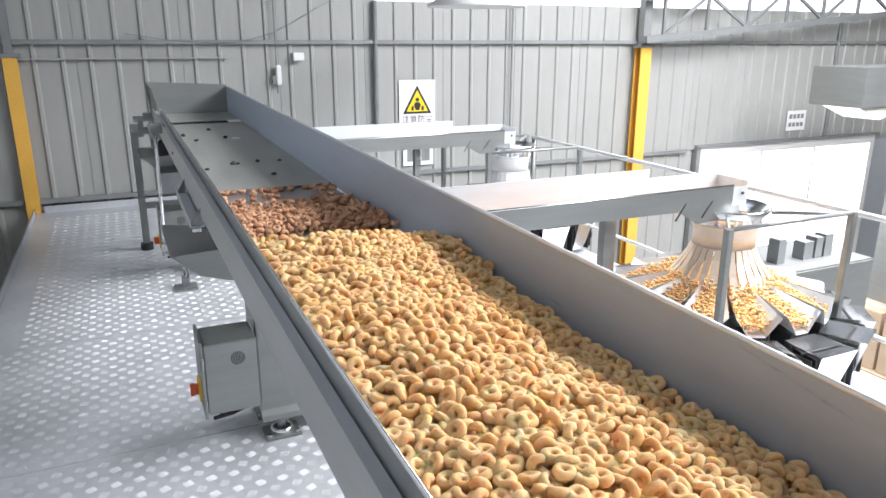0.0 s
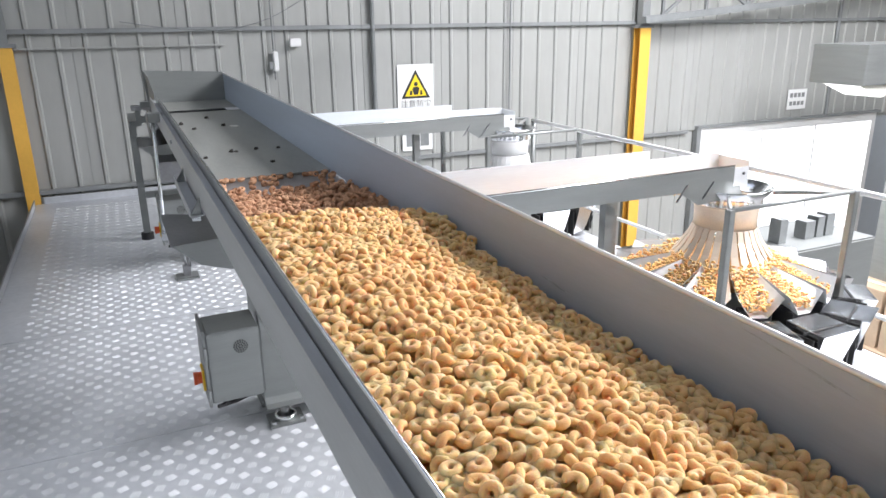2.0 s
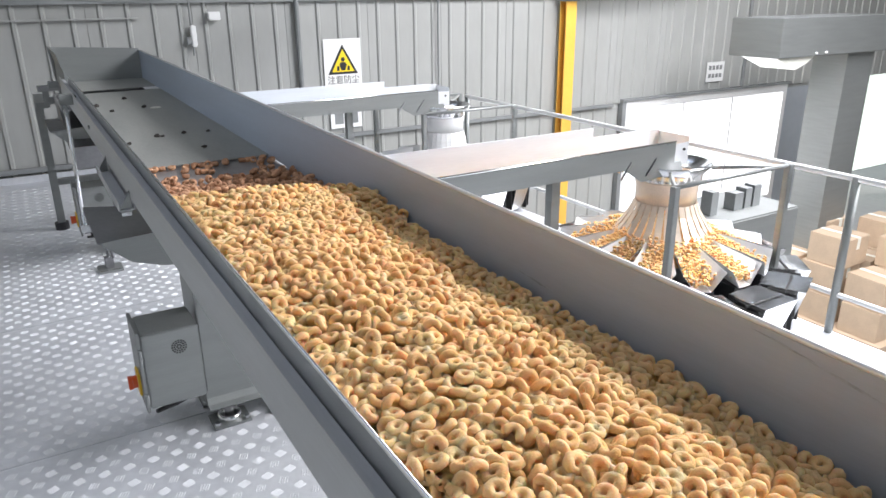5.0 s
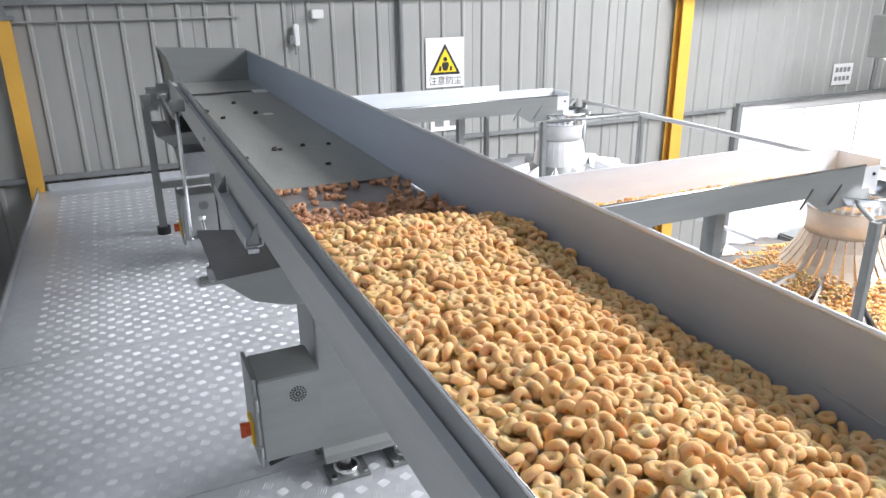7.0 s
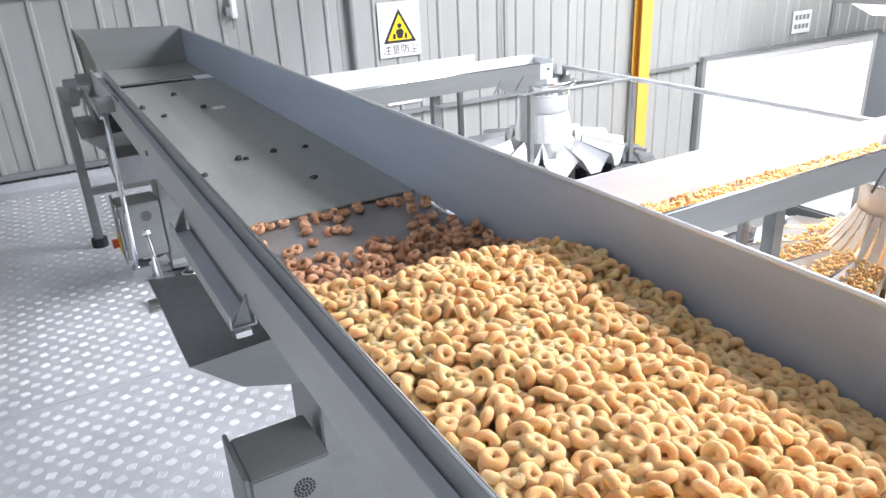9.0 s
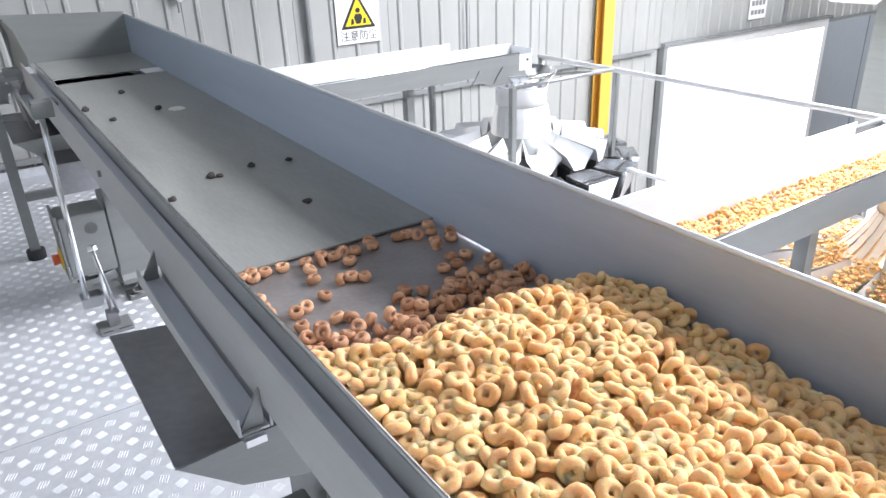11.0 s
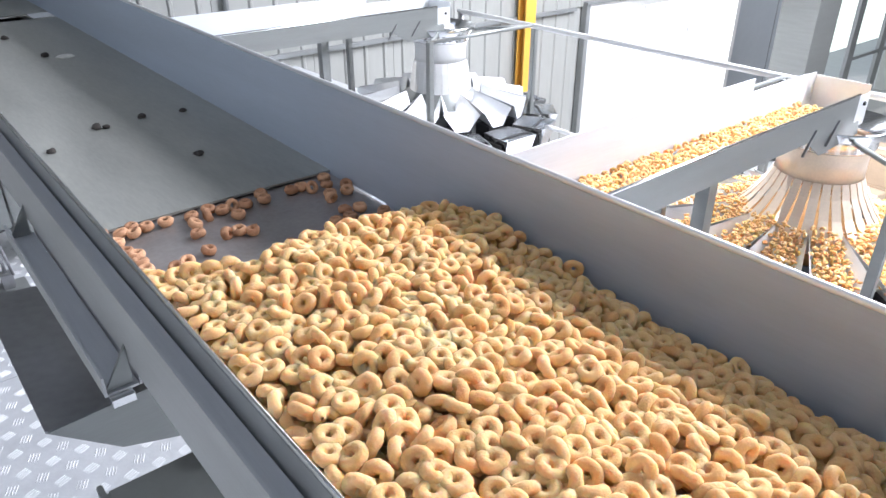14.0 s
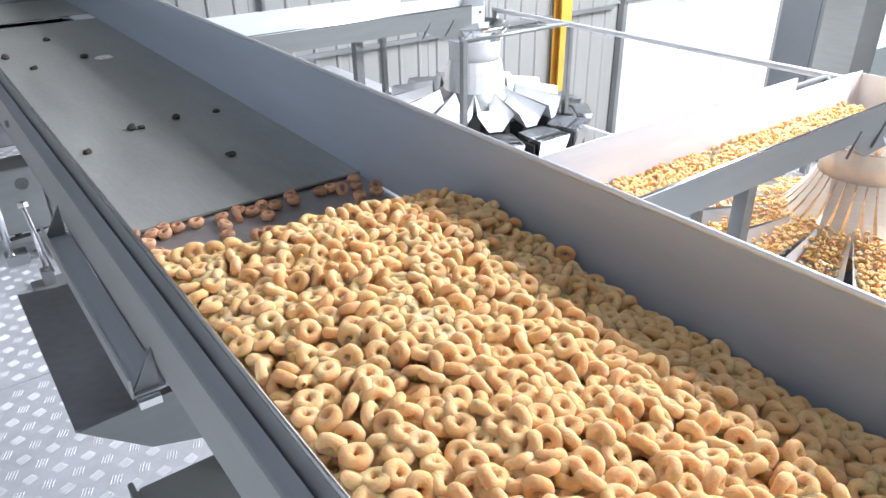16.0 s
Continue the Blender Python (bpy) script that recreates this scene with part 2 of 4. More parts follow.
# the opening over the aisle is unseen, cut for the added fill lamp
solid("ceiling", boxes((CX0, CY0, ROOF, -0.5, CY1, ROOF + 0.1), (-0.5, 6.5, ROOF, 0.5, CY1, ROOF + 0.1), (-0.5, CY0, ROOF, 0.5, -1.5, ROOF + 0.1),
                       (0.5, CY0, ROOF, 4.1, CY1, ROOF + 0.1), (4.1, CY0, ROOF, 7.1, -1.1, ROOF + 0.1), (4.1, 5.5, ROOF, 7.1, CY1, ROOF + 0.1),
                       (7.1, CY0, ROOF, CX1, CY1, ROOF + 0.1)), ROOFING, "grey sheet roof with skylight openings", "ceiling")
solid("backdrop", boxes((2.0, WALL_Y + 1.2, GROUND, 13.6, WALL_Y + 1.25, ROOF + 0.4)), DAY, "overexposed daylight outside", "backdrop")
solid("backdrop_garden", boxes((13.0, WALL_Y + 2.2, GROUND, RIGHT_X + 6, WALL_Y + 2.25, ROOF + 0.4)), DAYGREEN, "bright greenish daylight outside", "backdrop")
solid("backdrop_side", boxes((LEFT_X - 0.9, 3.0, -1.4, LEFT_X - 0.85, 5.6, 0.8)), DAY, "bright daylight outside the small side window", "backdrop")


def rib_panel(width, z0, z1, ribs=4):
    """A ribbed sheet in the xz plane, its ribs towards -y."""
    bm = bmesh.new()
    pitch, outline = width / ribs, []
    for i in range(ribs):
        x = i * pitch
        outline += [(x, 0), (x + pitch * 0.40, 0), (x + pitch * 0.46, -0.016), (x + pitch * 0.56, -0.016), (x + pitch * 0.62, 0)]
    outline += [(width - 0.004, 0), (width - 0.004, 0.008), (0, 0.008)]
    prism(bm, outline, "z", z0, z1)
    return bm


def sheet_wall(parent, spans, turn):
    for z0, z1, xs in spans:
        data = mesh_of("cladding_sheet", rib_panel(0.80, z0, z1), CLAD)
        for x in xs:
            ob = new("cladding_sheet", data)
            ob.parent = parent
            ob.matrix_basis = turn(x)


clad_back = tagged(new("wall_cladding_back"), "pale grey ribbed steel cladding sheets", "cladding", kind="structure")
back_x = [LEFT_X + 0.05 + 0.80 * i for i in range(20)]
sheet_wall(clad_back, [(1.345, 1.695, back_x[4:]), (1.345, ROOF, back_x[:4]), (0.10, 1.325, [x for x in back_x if x < 14.5]),
                       (GROUND, 0.085, [x for x in back_x if x + 0.8 < WX0 + 0.02])], lambda x: pose(x, WALL_Y, 0))
clad_left = tagged(new("wall_cladding_left"), "pale grey ribbed steel cladding sheets", "cladding", kind="structure")
sheet_wall(clad_left, [(GROUND, ROOF - 0.02, [4.72 + 0.8 * i for i in range(4)] + [0.7 + 0.8 * i for i in range(4)])],
           lambda y: pose(LEFT_X, y, 0, 0, 0, 90))
for z in (1.335, 0.09):
    solid("trim", boxes((LEFT_X, WALL_Y - 0.05, z - 0.018, 6.6 if z < 1 else 14.5, WALL_Y - 0.017, z + 0.018)), GREYSTEEL, "dark grey steel wall girt", "girt")
solid("trim", boxes((LEFT_X + 0.01, WALL_Y - 0.045, 1.20, 1.4, WALL_Y - 0.018, 1.212)), CLAD, "thin pale conduit along the wall", "conduit")
solid("trim", boxes((LEFT_X + 0.017, 4.75, 0.30, LEFT_X + 0.05, WALL_Y - 0.06, 0.335)), GREYSTEEL, "dark steel girt along the side wall", "girt")
bm = boxes((WX1 + 0.10, WALL_Y - 0.03, GROUND, 11.85, WALL_Y - 0.02, 0.06), (11.85, WALL_Y - 0.025, GROUND, 12.0, WALL_Y + 0.06, 0.42))
solid("wall_panel", bm, PANELGREY, "plain blue-grey wall panel beside the window", "wall panel")
solid("trim", boxes((11.0, WALL_Y - 0.035, GROUND, 11.02, WALL_Y - 0.03, 0.06)), SEAM, "thin dark panel joint", "joint")

# the long window with three panes and white frame
win = tagged(new("window_1"), "long overexposed window with a white frame", "window", kind="structure")
for a in ((WX0 - 0.06, WZ1 - 0.005, WX1 + 0.08, WZ1 + 0.10), (WX0 - 0.06, WZ0 - 0.08, WX1 + 0.08, WZ0 + 0.005)):
    part("window_frame", boxes((a[0], WALL_Y - 0.05, a[1], a[2], WALL_Y + 0.06, a[3])), WHITE, win)
for x0, x1 in ((WX0 - 0.06, WX0 + 0.005), (WX1 - 0.005, WX1 + 0.08)):
    part("window_frame", boxes((x0, WALL_Y - 0.05, WZ0 + 0.005, x1, WALL_Y + 0.055, WZ1 - 0.005)), WHITE, win)
for x in (7.9, 8.86):
    part("mullion", boxes((x, WALL_Y + 0.03, WZ0, x + 0.03, WALL_Y + 0.07, WZ1)), WHITE, win)
part("hood", boxes((WX0 - 0.12, WALL_Y - 0.08, WZ1 + 0.10, WX1 + 0.12, WALL_Y + 0.0, WZ1 + 0.13)), GREYSTEEL, win, "grey drip strip over the window")
part("jamb", boxes((WX0 - 0.12, WALL_Y - 0.07, GROUND, WX0 - 0.06, WALL_Y + 0.0, WZ1 + 0.10)), GREYSTEEL, win, "dark jamb strip")
win2 = tagged(new("window_2"), "bright tall window with a dark grey frame", "window", kind="structure")
for x in (13.9, 15.2):
    part("window_frame", boxes((x, WALL_Y - 0.04, GROUND, x + 0.22, WALL_Y + 0.02, 0.40)), GREYSTEEL, win2)
for z in (-1.55, 0.34):
    part("window_frame", boxes((13.97, WALL_Y - 0.035, z, 15.6, WALL_Y + 0.015, z + 0.06)), GREYSTEEL, win2)
win3 = tagged(new("window_3"), "small white-framed side window", "window", kind="structure")
for a in ((3.9, -0.55, 4.7, -0.49), (3.9, -0.04, 4.7, 0.02), (3.9, -0.49, 3.96, -0.04), (4.64, -0.49, 4.7, -0.04)):
    part("window_frame", boxes((LEFT_X - 0.11, a[0], a[1], LEFT_X + 0.01, a[2], a[3])), WHITE, win3)

# columns, dark pipes and the sloping roof truss
def column(x, w, y, z1, label, d=0.112):
    c = thing("steel_column", label, "column", "columns along the back wall")
    part("flange", boxes((x, y, GROUND, x + w, y + 0.012, z1)), YELLOW, c)
    part("flange", boxes((x, y + d - 0.012, GROUND, x + w, y + d, z1)), YELLOW, c)
    part("web", boxes((x + w / 2 - 0.006, y + 0.012, GROUND, x + w / 2 + 0.006, y + d - 0.012, z1)), YELLOW, c)
    part("cap", boxes((x - 0.03, y - 0.01, z1, x + w + 0.03, y + d + 0.008, z1 + 0.03)), GREYSTEEL, c, "grey cap plate")
    part("head", boxes((x + 0.02, y + 0.01, z1 + 0.03, x + w - 0.02, y + d - 0.012, ROOF)), GREYSTEEL, c, "dark grey column head")
    return c


column(5.70, 0.14, WALL_Y - 0.17, 1.28, "yellow painted steel column with a dark grey head")
column(-0.275, 0.10, WALL_Y - 0.07, 1.22, "yellow painted corner column with a dark grey head", 0.05)
for x, r, z0 in ((2.72, 0.022, 0.45), (4.17, 0.010, 0.1), (8.93, 0.022, 0.12), (1.80, 0.007, 0.9)):
    solid("wall_pipe", tubes(((x, WALL_Y - 0.045, z0), (x, WALL_Y - 0.045, 1.70), r)), SEAM, "thin dark vertical pipe fixed to the cladding", "pipe", "")
truss = thing("roof_truss", "grey steel lattice truss rising along the back wall", "truss")
def chord(x):
    return 1.36 + 0.083 * (x - 5.66)
def bar_x(xa, za, xb, zb, y=7.38, w=0.03):
    d = Vector((xb - xa, 0, zb - za))
    q = pose(xa, y, za) @ d.to_track_quat("X", "Z").to_matrix().to_4x4()
    bm = bmesh.new()
    box(bm, 0, -w / 2, -w / 2, d.length, w / 2, w / 2, q)
    return bm
part("bottom_chord", bar_x(5.66, chord(5.66), 14.5, chord(14.5), w=0.07), GREYSTEEL, truss)
part("top_chord", bar_x(5.66, chord(5.66) + 0.42, 14.5, chord(14.5) + 0.42, w=0.06), GREYSTEEL, truss)
for i in range(14):
    x = 5.9 + 0.6 * i
    part("post", bar_x(x, chord(x), x + 0.001, chord(x) + 0.42), GREYSTEEL, truss)
    part("brace", bar_x(x, chord(x) + (0.40 if i % 2 else 0.02), x + 0.6, chord(x + 0.6) + (0.02 if i % 2 else 0.40)), GREYSTEEL, truss)

# ---- platform ----
PX0, PX1, PY0, PY1 = -0.21, 3.24, -1.5, 7.60
platform = tagged(new("floor"), "silver checker plate platform with raised lug groups", "floor", kind="structure")
for y0, y1 in ((PY0, 1.12), (1.124, 3.51), (3.514, 4.615), (4.619, PY1)):
    part("plate", boxes((PX0, y0, -0.006, PX1, y1, 0.0)), PLATE, platform, bevel=0.001)
part("edge_beam", boxes((PX0, PY0, -0.14, PX0 + 0.08, PY1, -0.007), (PX1 - 0.08, PY0, -0.14, PX1, PY1, -0.007)), GREYSTEEL, platform)
part("edge_beam", boxes((PX0 + 0.081, PY1 - 0.08, -0.14, PX1 - 0.081, PY1, -0.007)), GREYSTEEL, platform)
part("toe_plate", boxes((PX0 - 0.006, 1.0, -0.006, PX0, PY1 - 0.1, 0.055)), DARK_STEEL, platform, "upturned checker plate edge")
part("toe_plate", boxes((PX0 + 0.06, PY1 - 0.028, 0.0, 1.4, PY1 - 0.02, 0.055)), PLATE, platform, "upturned checker plate edge")
for x in (PX0 + 0.3, 1.4, 3.1):
    for y in (-1.2, 3.0, 7.2):
        part("leg", boxes((x - 0.05, y - 0.05, GROUND, x + 0.05, y + 0.05, -0.141)), GREYSTEEL, platform)


def lug_cloud(x0, x1, y0, y1, up):
    """Groups of four short bars in staggered rows, turned from row to row."""
    verts, faces = [], []
    for i in range(int((x1 - x0) / LUG_X)):
        for j in range(int((y1 - y0) / LUG_Y)):
            cx, cy = x0 + (i + 0.5) * LUG_X, y0 + (j + (0.75 if i % 2 else 0.25)) * LUG_Y
            a = radians(64 if i % 2 else 24)
            ux, uy = math.cos(a), math.sin(a)
            for k in (-1.5, -0.5, 0.5, 1.5):
                ox, oy = cx - uy * k * 0.0074, cy + ux * k * 0.0074
                h = 0.0188 - 0.0008 * abs(k)
                n = len(verts)
                for s, w in ((-h, 0), (-h * 0.7, 0.0013), (h * 0.7, 0.0013), (h, 0), (h * 0.7, -0.0013), (-h * 0.7, -0.0013)):
                    verts.append(up(ox + ux * s - uy * w, oy + uy * s + ux * w, 0.0002))
                verts.append(up(ox - ux * h * 0.6, oy - uy * h * 0.6, 0.0018))
                verts.append(up(ox + ux * h * 0.6, oy + uy * h * 0.6, 0.0018))
                faces += [(n, n + 5, n + 6), (n, n + 6, n + 1), (n + 1, n + 6, n + 7, n + 2), (n + 2, n + 7, n + 3), (n + 3, n + 7, n + 4), (n + 4, n + 7, n + 6, n + 5)]
    me = bpy.data.meshes.new("lugs")
    me.from_pydata(verts, [], faces)
    me.materials.append(LUG)
    return me


LUG_X, LUG_Y = 0.035, 0.089
for x0, x1, y0, y1 in ((-0.18, 1.15, 0.9, 3.50), (-0.18, 1.15, 3.52, 4.61), (-0.06, 1.15, 4.63, 7.45)):
    ob = new("lugs", lug_cloud(x0, x1, y0, y1, lambda x, y, z: (x, y, z)))
    ob.parent = platform
    tagged(ob, kind="stuff")
bm = bmesh.new()
for i in range(150):
    y = 1.0 + 0.043 * i
    prism(bm, [(y, 0.006), (y + 0.012, 0.006), (y + 0.026, 0.050), (y + 0.014, 0.050)], "x", PX0 + 0.0005, PX0 + 0.004)
toe = part("toe_bars", bm, LUG, platform, "slanted raised bars on the plate edge")
tagged(toe, kind="stuff")

# handrail beyond the weighers
rail = thing("handrail", "pale steel pipe handrail at the platform edge", "handrail")
part("top_rail", tubes(((3.22, 1.6, 0.66), (3.22, 5.6, 0.674), 0.013)), WHITE, rail, smooth=True)
part("mid_rail", tubes(((3.22, 1.6, 0.17), (3.22, 5.6, 0.184), 0.011)), WHITE, rail, smooth=True)
for y in (1.7, 2.75, 5.58):
    part("post", tubes(((3.22, y, 0.0), (3.22, y, 0.67), 0.017)), STEEL, rail, smooth=True)
stay = thing("wall_brace", "thin grey diagonal pipe brace on the side wall", "brace")
part("pipe", tubes(((LEFT_X + 0.06, 5.2, -0.15), (LEFT_X + 0.06, 7.3, 0.95), 0.018)), GREYSTEEL, stay, smooth=True)
part("post", boxes((LEFT_X + 0.02, 6.3, GROUND, LEFT_X + 0.09, 6.37, 0.52)), CLAD, stay, "pale grey upright post")
part("clamp", tubes(((LEFT_X + 0.03, 6.33, 0.445), (LEFT_X + 0.10, 6.33, 0.445), 0.03)), GREYSTEEL, stay)

# ---- main vibrating trough ----
TX0, TX1, TY0, TY1 = 0.676, 1.122, -0.6, 5.93
SLOPE = 0.015
def tz(y, z):
    """Height on the trough, which climbs gently along y."""
    return z + SLOPE * (y - 3.5)
TILTED = Matrix.Translation((0, 3.5, 0)) @ Matrix.Rotation(math.atan(SLOPE), 4, "X") @ Matrix.Translation((0, -3.5, 0))
G0, G1 = 3.13, 3.535
trough = thing("vibrating_conveyor", "long brushed stainless steel vibrating conveyor trough half filled with snack rings", "conveyor")
trough.matrix_basis = TILTED
part("trough_floor", boxes((TX0, TY0, 0.868, TX1, G0, 0.872)), STEEL_FLOOR, trough)
part("trough_floor", boxes((TX0, G1, 0.868, TX1, 5.375, 0.872)), STEEL_FLOOR, trough, "bare grey trough floor with dried crumbs")
part("trough_floor", boxes((TX0, 5.49, 0.868, TX1, TY1, 0.872)), STEEL_FLOOR, trough)
part("gate_plate", boxes((TX0 - 0.01, G0 - 0.01, 0.860, TX1, G1 + 0.01, 0.864)), STEEL_GATE, trough, "sliding discharge gate plate set below the floor")
# the shade down in the slot is given by the dark steel colour
part("gate_plate", boxes((TX0 + 0.001, 5.36, 0.835, TX1 - 0.001, 5.51, 0.839)), DARK_STEEL, trough, "sliding discharge gate plate, darkened for the slot's shade")
part("gate_lip", boxes((TX1 - 0.075, 5.37, 0.8725, TX1 - 0.005, 5.46, 0.876)), WHITE, trough, "bright gate end tab")
bm = boxes((TX1, TY0, 0.80, TX1 + 0.003, 3.36, 1.031), (TX1, 3.36, 0.8685, TX1 + 0.003, 3.48, 1.031), (TX1, 3.48, 0.80, TX1 + 0.003, TY1, 1.031))
part("right_wall", bm, STEEL_COOL, trough)
part("right_rim", tubes(((TX1 + 0.002, TY0, 1.032), (TX1 + 0.002, TY1, 1.032), 0.004)), SATIN, trough, "bright folded rim", smooth=True)
part("right_side_plate", boxes((TX1 + 0.012, TY0, 0.80, TX1 + 0.015, 3.33, 1.0), (TX1 + 0.012, 3.33, 0.885, TX1 + 0.015, 3.62, 1.0), (TX1 + 0.012, 3.62, 0.80, TX1 + 0.015, TY1, 1.0)), STEEL_COOL, trough)
part("left_wall", boxes((TX0 - 0.003, TY0, 0.866, TX0, 5.15, 0.990)), STEEL_SIDE_LIT, trough)
part("left_rim", tubes(((TX0 - 0.0015, TY0, 0.991), (TX0 - 0.0015, 5.15, 0.991), 0.003)), MIRROR, trough, "thin bright folded rim", smooth=True)
bm = bmesh.new()
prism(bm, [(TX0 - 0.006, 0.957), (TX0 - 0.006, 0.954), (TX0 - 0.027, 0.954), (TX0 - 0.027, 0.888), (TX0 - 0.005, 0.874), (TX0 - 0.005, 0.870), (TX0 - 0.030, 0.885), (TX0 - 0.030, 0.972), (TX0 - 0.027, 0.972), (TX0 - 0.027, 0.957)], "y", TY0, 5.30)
part("left_side_plate", bm, STEEL_SIDE_LIT, trough, "folded outer side plate")
bm = bmesh.new()
prism(bm, [(TX0 - 0.012, 0.80), (TX0 - 0.008, 0.80), (TX0 + 0.000, 0.99), (TX0 - 0.024, 1.075), (TX0 - 0.028, 1.075), (TX0 - 0.006, 0.99)], "y", 5.30, TY1)
part("left_end_wall", bm, STEEL, trough, "raised flared end wall")
bm = bmesh.new()
prism(bm, [(TX0 - 0.03, 1.07), (TX1, 1.045), (TX1, 0.80), (TX0 - 0.01, 0.80)], "y", TY1, TY1 + 0.004)
part("end_plate", bm, STEEL, trough)
part("bolt", tubes(((TX0 - 0.010, TY1 - 0.004, 1.03), (TX0 - 0.010, TY1 - 0.02, 1.03), 0.008)), BLACK, trough)
part("bolt", tubes(((TX0 - 0.03, 4.02, 0.93), (TX0 - 0.036, 4.02, 0.93), 0.007)), STEEL, trough)
SCUFF = mat("dark_scuff", (0.35, 0.40, 0.47), 0.6, 0.2, 0.3, 30)
for y0, z0, y1, z1, w in ((1.56, 1.004, 1.65, 1.013, 0.004), (1.64, 1.0145, 1.72, 1.021, 0.003), (2.08, 0.934, 2.17, 0.938, 0.006)):
    bm = bmesh.new()
    prism(bm, [(y0, z0), (y0 + 0.3 * (y1 - y0), z0 + 0.3 * (z1 - z0) - w / 2), (y1, z1), (y0 + 0.6 * (y1 - y0), z0 + 0.6 * (z1 - z0) + w / 2)], "x", TX1 - 0.0006, TX1 - 0.0001)
    part("scuff", bm, SCUFF, trough, "dark scuff mark on the wall")
# gate guide: an angle bar held between two gussets
def guide(y0, y1):
    bm = bmesh.new()
    prism(bm, [(0.614, 0.855), (0.650, 0.855), (0.650, 0.858), (0.617, 0.858), (0.617, 0.880), (0.614, 0.880)], "y", y0, y1)
    g = part("gate_guide", bm, STEEL_SIDE_LIT, trough, "angle steel gate guide with triangular gussets")
    part("guide_web", boxes((0.651, y0, 0.855, 0.654, y1, 0.884)), DARK_STEEL, g)
    for y in (y0 + 0.004, y1 - 0.008):
        bm = bmesh.new()
        prism(bm, [(0.617, 0.859), (0.6455, 0.859), (0.6455, 0.908)], "y", y, y + 0.004)
        part("gusset", bm, STEEL, g)
    part("stop_block", boxes((0.618, y0 - 0.010, 0.845, 0.642, y0 + 0.014, 0.8545)), MIRROR, g)
guide(3.165, 3.63)
guide(4.95, 5.36)

def pedestal(y, foot_y):
    p = thing("conveyor_pedestal", "grey stainless steel pedestal under the conveyor with bolted feet", "pedestal", "pedestals under the conveyor")
    bm = bmesh.new()
    prism(bm, [(y + 0.13, 0.070), (y + 0.13, 0.855), (y - 0.075, 0.850), (y - 0.075, 0.10), (y - 0.060, 0.070)], "x", 0.81, 1.12)
    part("housing", bm, STEEL, p, bevel=0.004)
    bm = bmesh.new()
    prism(bm, [(y - 0.073, 0.13), (y - 0.076, 0.10), (y - 0.088, 0.080), (y - 0.108, 0.072), (y - 0.108, 0.069), (y + 0.13, 0.066), (y + 0.13, 0.0695), (y - 0.056, 0.0695), (y - 0.072, 0.098), (y - 0.0745, 0.10), (y - 0.0745, 0.13)], "x", 0.808, 1.122)
    part("base_lip", bm, STEEL, p, "curved folded lip of the base")
    for x in (0.875, 1.07):
        for yy in (y - 0.075, y + 0.09):
            f = part("foot", tubes(((x, yy, 0.010), (x, yy, 0.0655), 0.016), n=12), DARK_STEEL, p, smooth=True)
            bm = bmesh.new()
            lathe(bm, [(0.037, 0.010), (0.041, 0.020), (0.037, 0.030), (0.031, 0.030), (0.033, 0.020), (0.031, 0.010)], 18, x, yy)
            part("ring", bm, MIRROR, f, "bright pressed ring", smooth=True)
            part("foot_plate", boxes((x - 0.062, yy - 0.05, 0.0, x + 0.062, yy + 0.05, 0.010)), STEEL, f, bevel=0.002)
            part("nut", tubes(((x - 0.048, yy - 0.035, 0.010), (x - 0.048, yy - 0.035, 0.021), 0.010), n=6), MIRROR, f)
            part("nut", tubes(((x + 0.048, yy - 0.035, 0.010), (x + 0.048, yy - 0.035, 0.021), 0.010), n=6), MIRROR, f)
    return p
ped = pedestal(3.50, 3.4)
copy_thing(ped, pose(0, 2.0, 0))
copy_thing(ped, pose(0, -2.4, 0))

def control_box(x, y):
    """Enclosure whose door faces -x, with a rotary switch on the door."""
    c = thing("control_box", "stainless steel control box with a yellow and red rotary switch", "control box", "control boxes beside the pedestals")
    part("body", boxes((x + 0.012, y, 0.162, 0.797, y + 0.165, 0.412)), STEEL, c, bevel=0.004)
    part("door", boxes((x, y - 0.004, 0.152, x + 0.010, y + 0.172, 0.425)), STEEL, c, bevel=0.002)
    sw = part("switch_plate", boxes((x - 0.008, y + 0.05, 0.190, x, y + 0.115, 0.265)), SWITCH_Y, c, "yellow switch plate", bevel=0.002)
    part("knob", tubes(((x - 0.008, y + 0.082, 0.228), (x - 0.022, y + 0.082, 0.228), 0.020)), RED, sw, "red switch knob")
    part("lever", boxes((x - 0.034, y + 0.074, 0.208, x - 0.022, y + 0.090, 0.248)), RED, sw)
    bm = bmesh.new()
    for r, n in ((0.006, 6), (0.014, 12), (0.021, 16)):
        for i in range(n):
            a = 2 * math.pi * i / n
            px, pz = x + 0.118 + r * math.cos(a), 0.352 + r * math.sin(a)
            tube(bm, (px, y - 0.0012, pz), (px, y + 0.001, pz), 0.0028, 6)
    part("vent_holes", bm, INK, c, "round cluster of dark vent holes")
    part("hinge", tubes(((x + 0.004, y - 0.010, 0.19), (x + 0.004, y - 0.010, 0.22), 0.006)), STEEL, c)
    part("hinge", tubes(((x + 0.004, y - 0.010, 0.33), (x + 0.004, y - 0.010, 0.37), 0.006)), STEEL, c)
    part("cable_gland", tubes(((x + 0.06, y + 0.05, 0.162), (x + 0.06, y + 0.05, 0.13), 0.012), ((x + 0.03, y + 0.03, 0.135), (x + 0.10, y + 0.07, 0.122), 0.007), ((x + 0.10, y + 0.07, 0.122), (0.806, y + 0.10, 0.13), 0.006)), BLACK, c, "black cable gland")
    return c
cbox = control_box(0.617, 3.345)
copy_thing(cbox, pose(0, 2.02, 0))

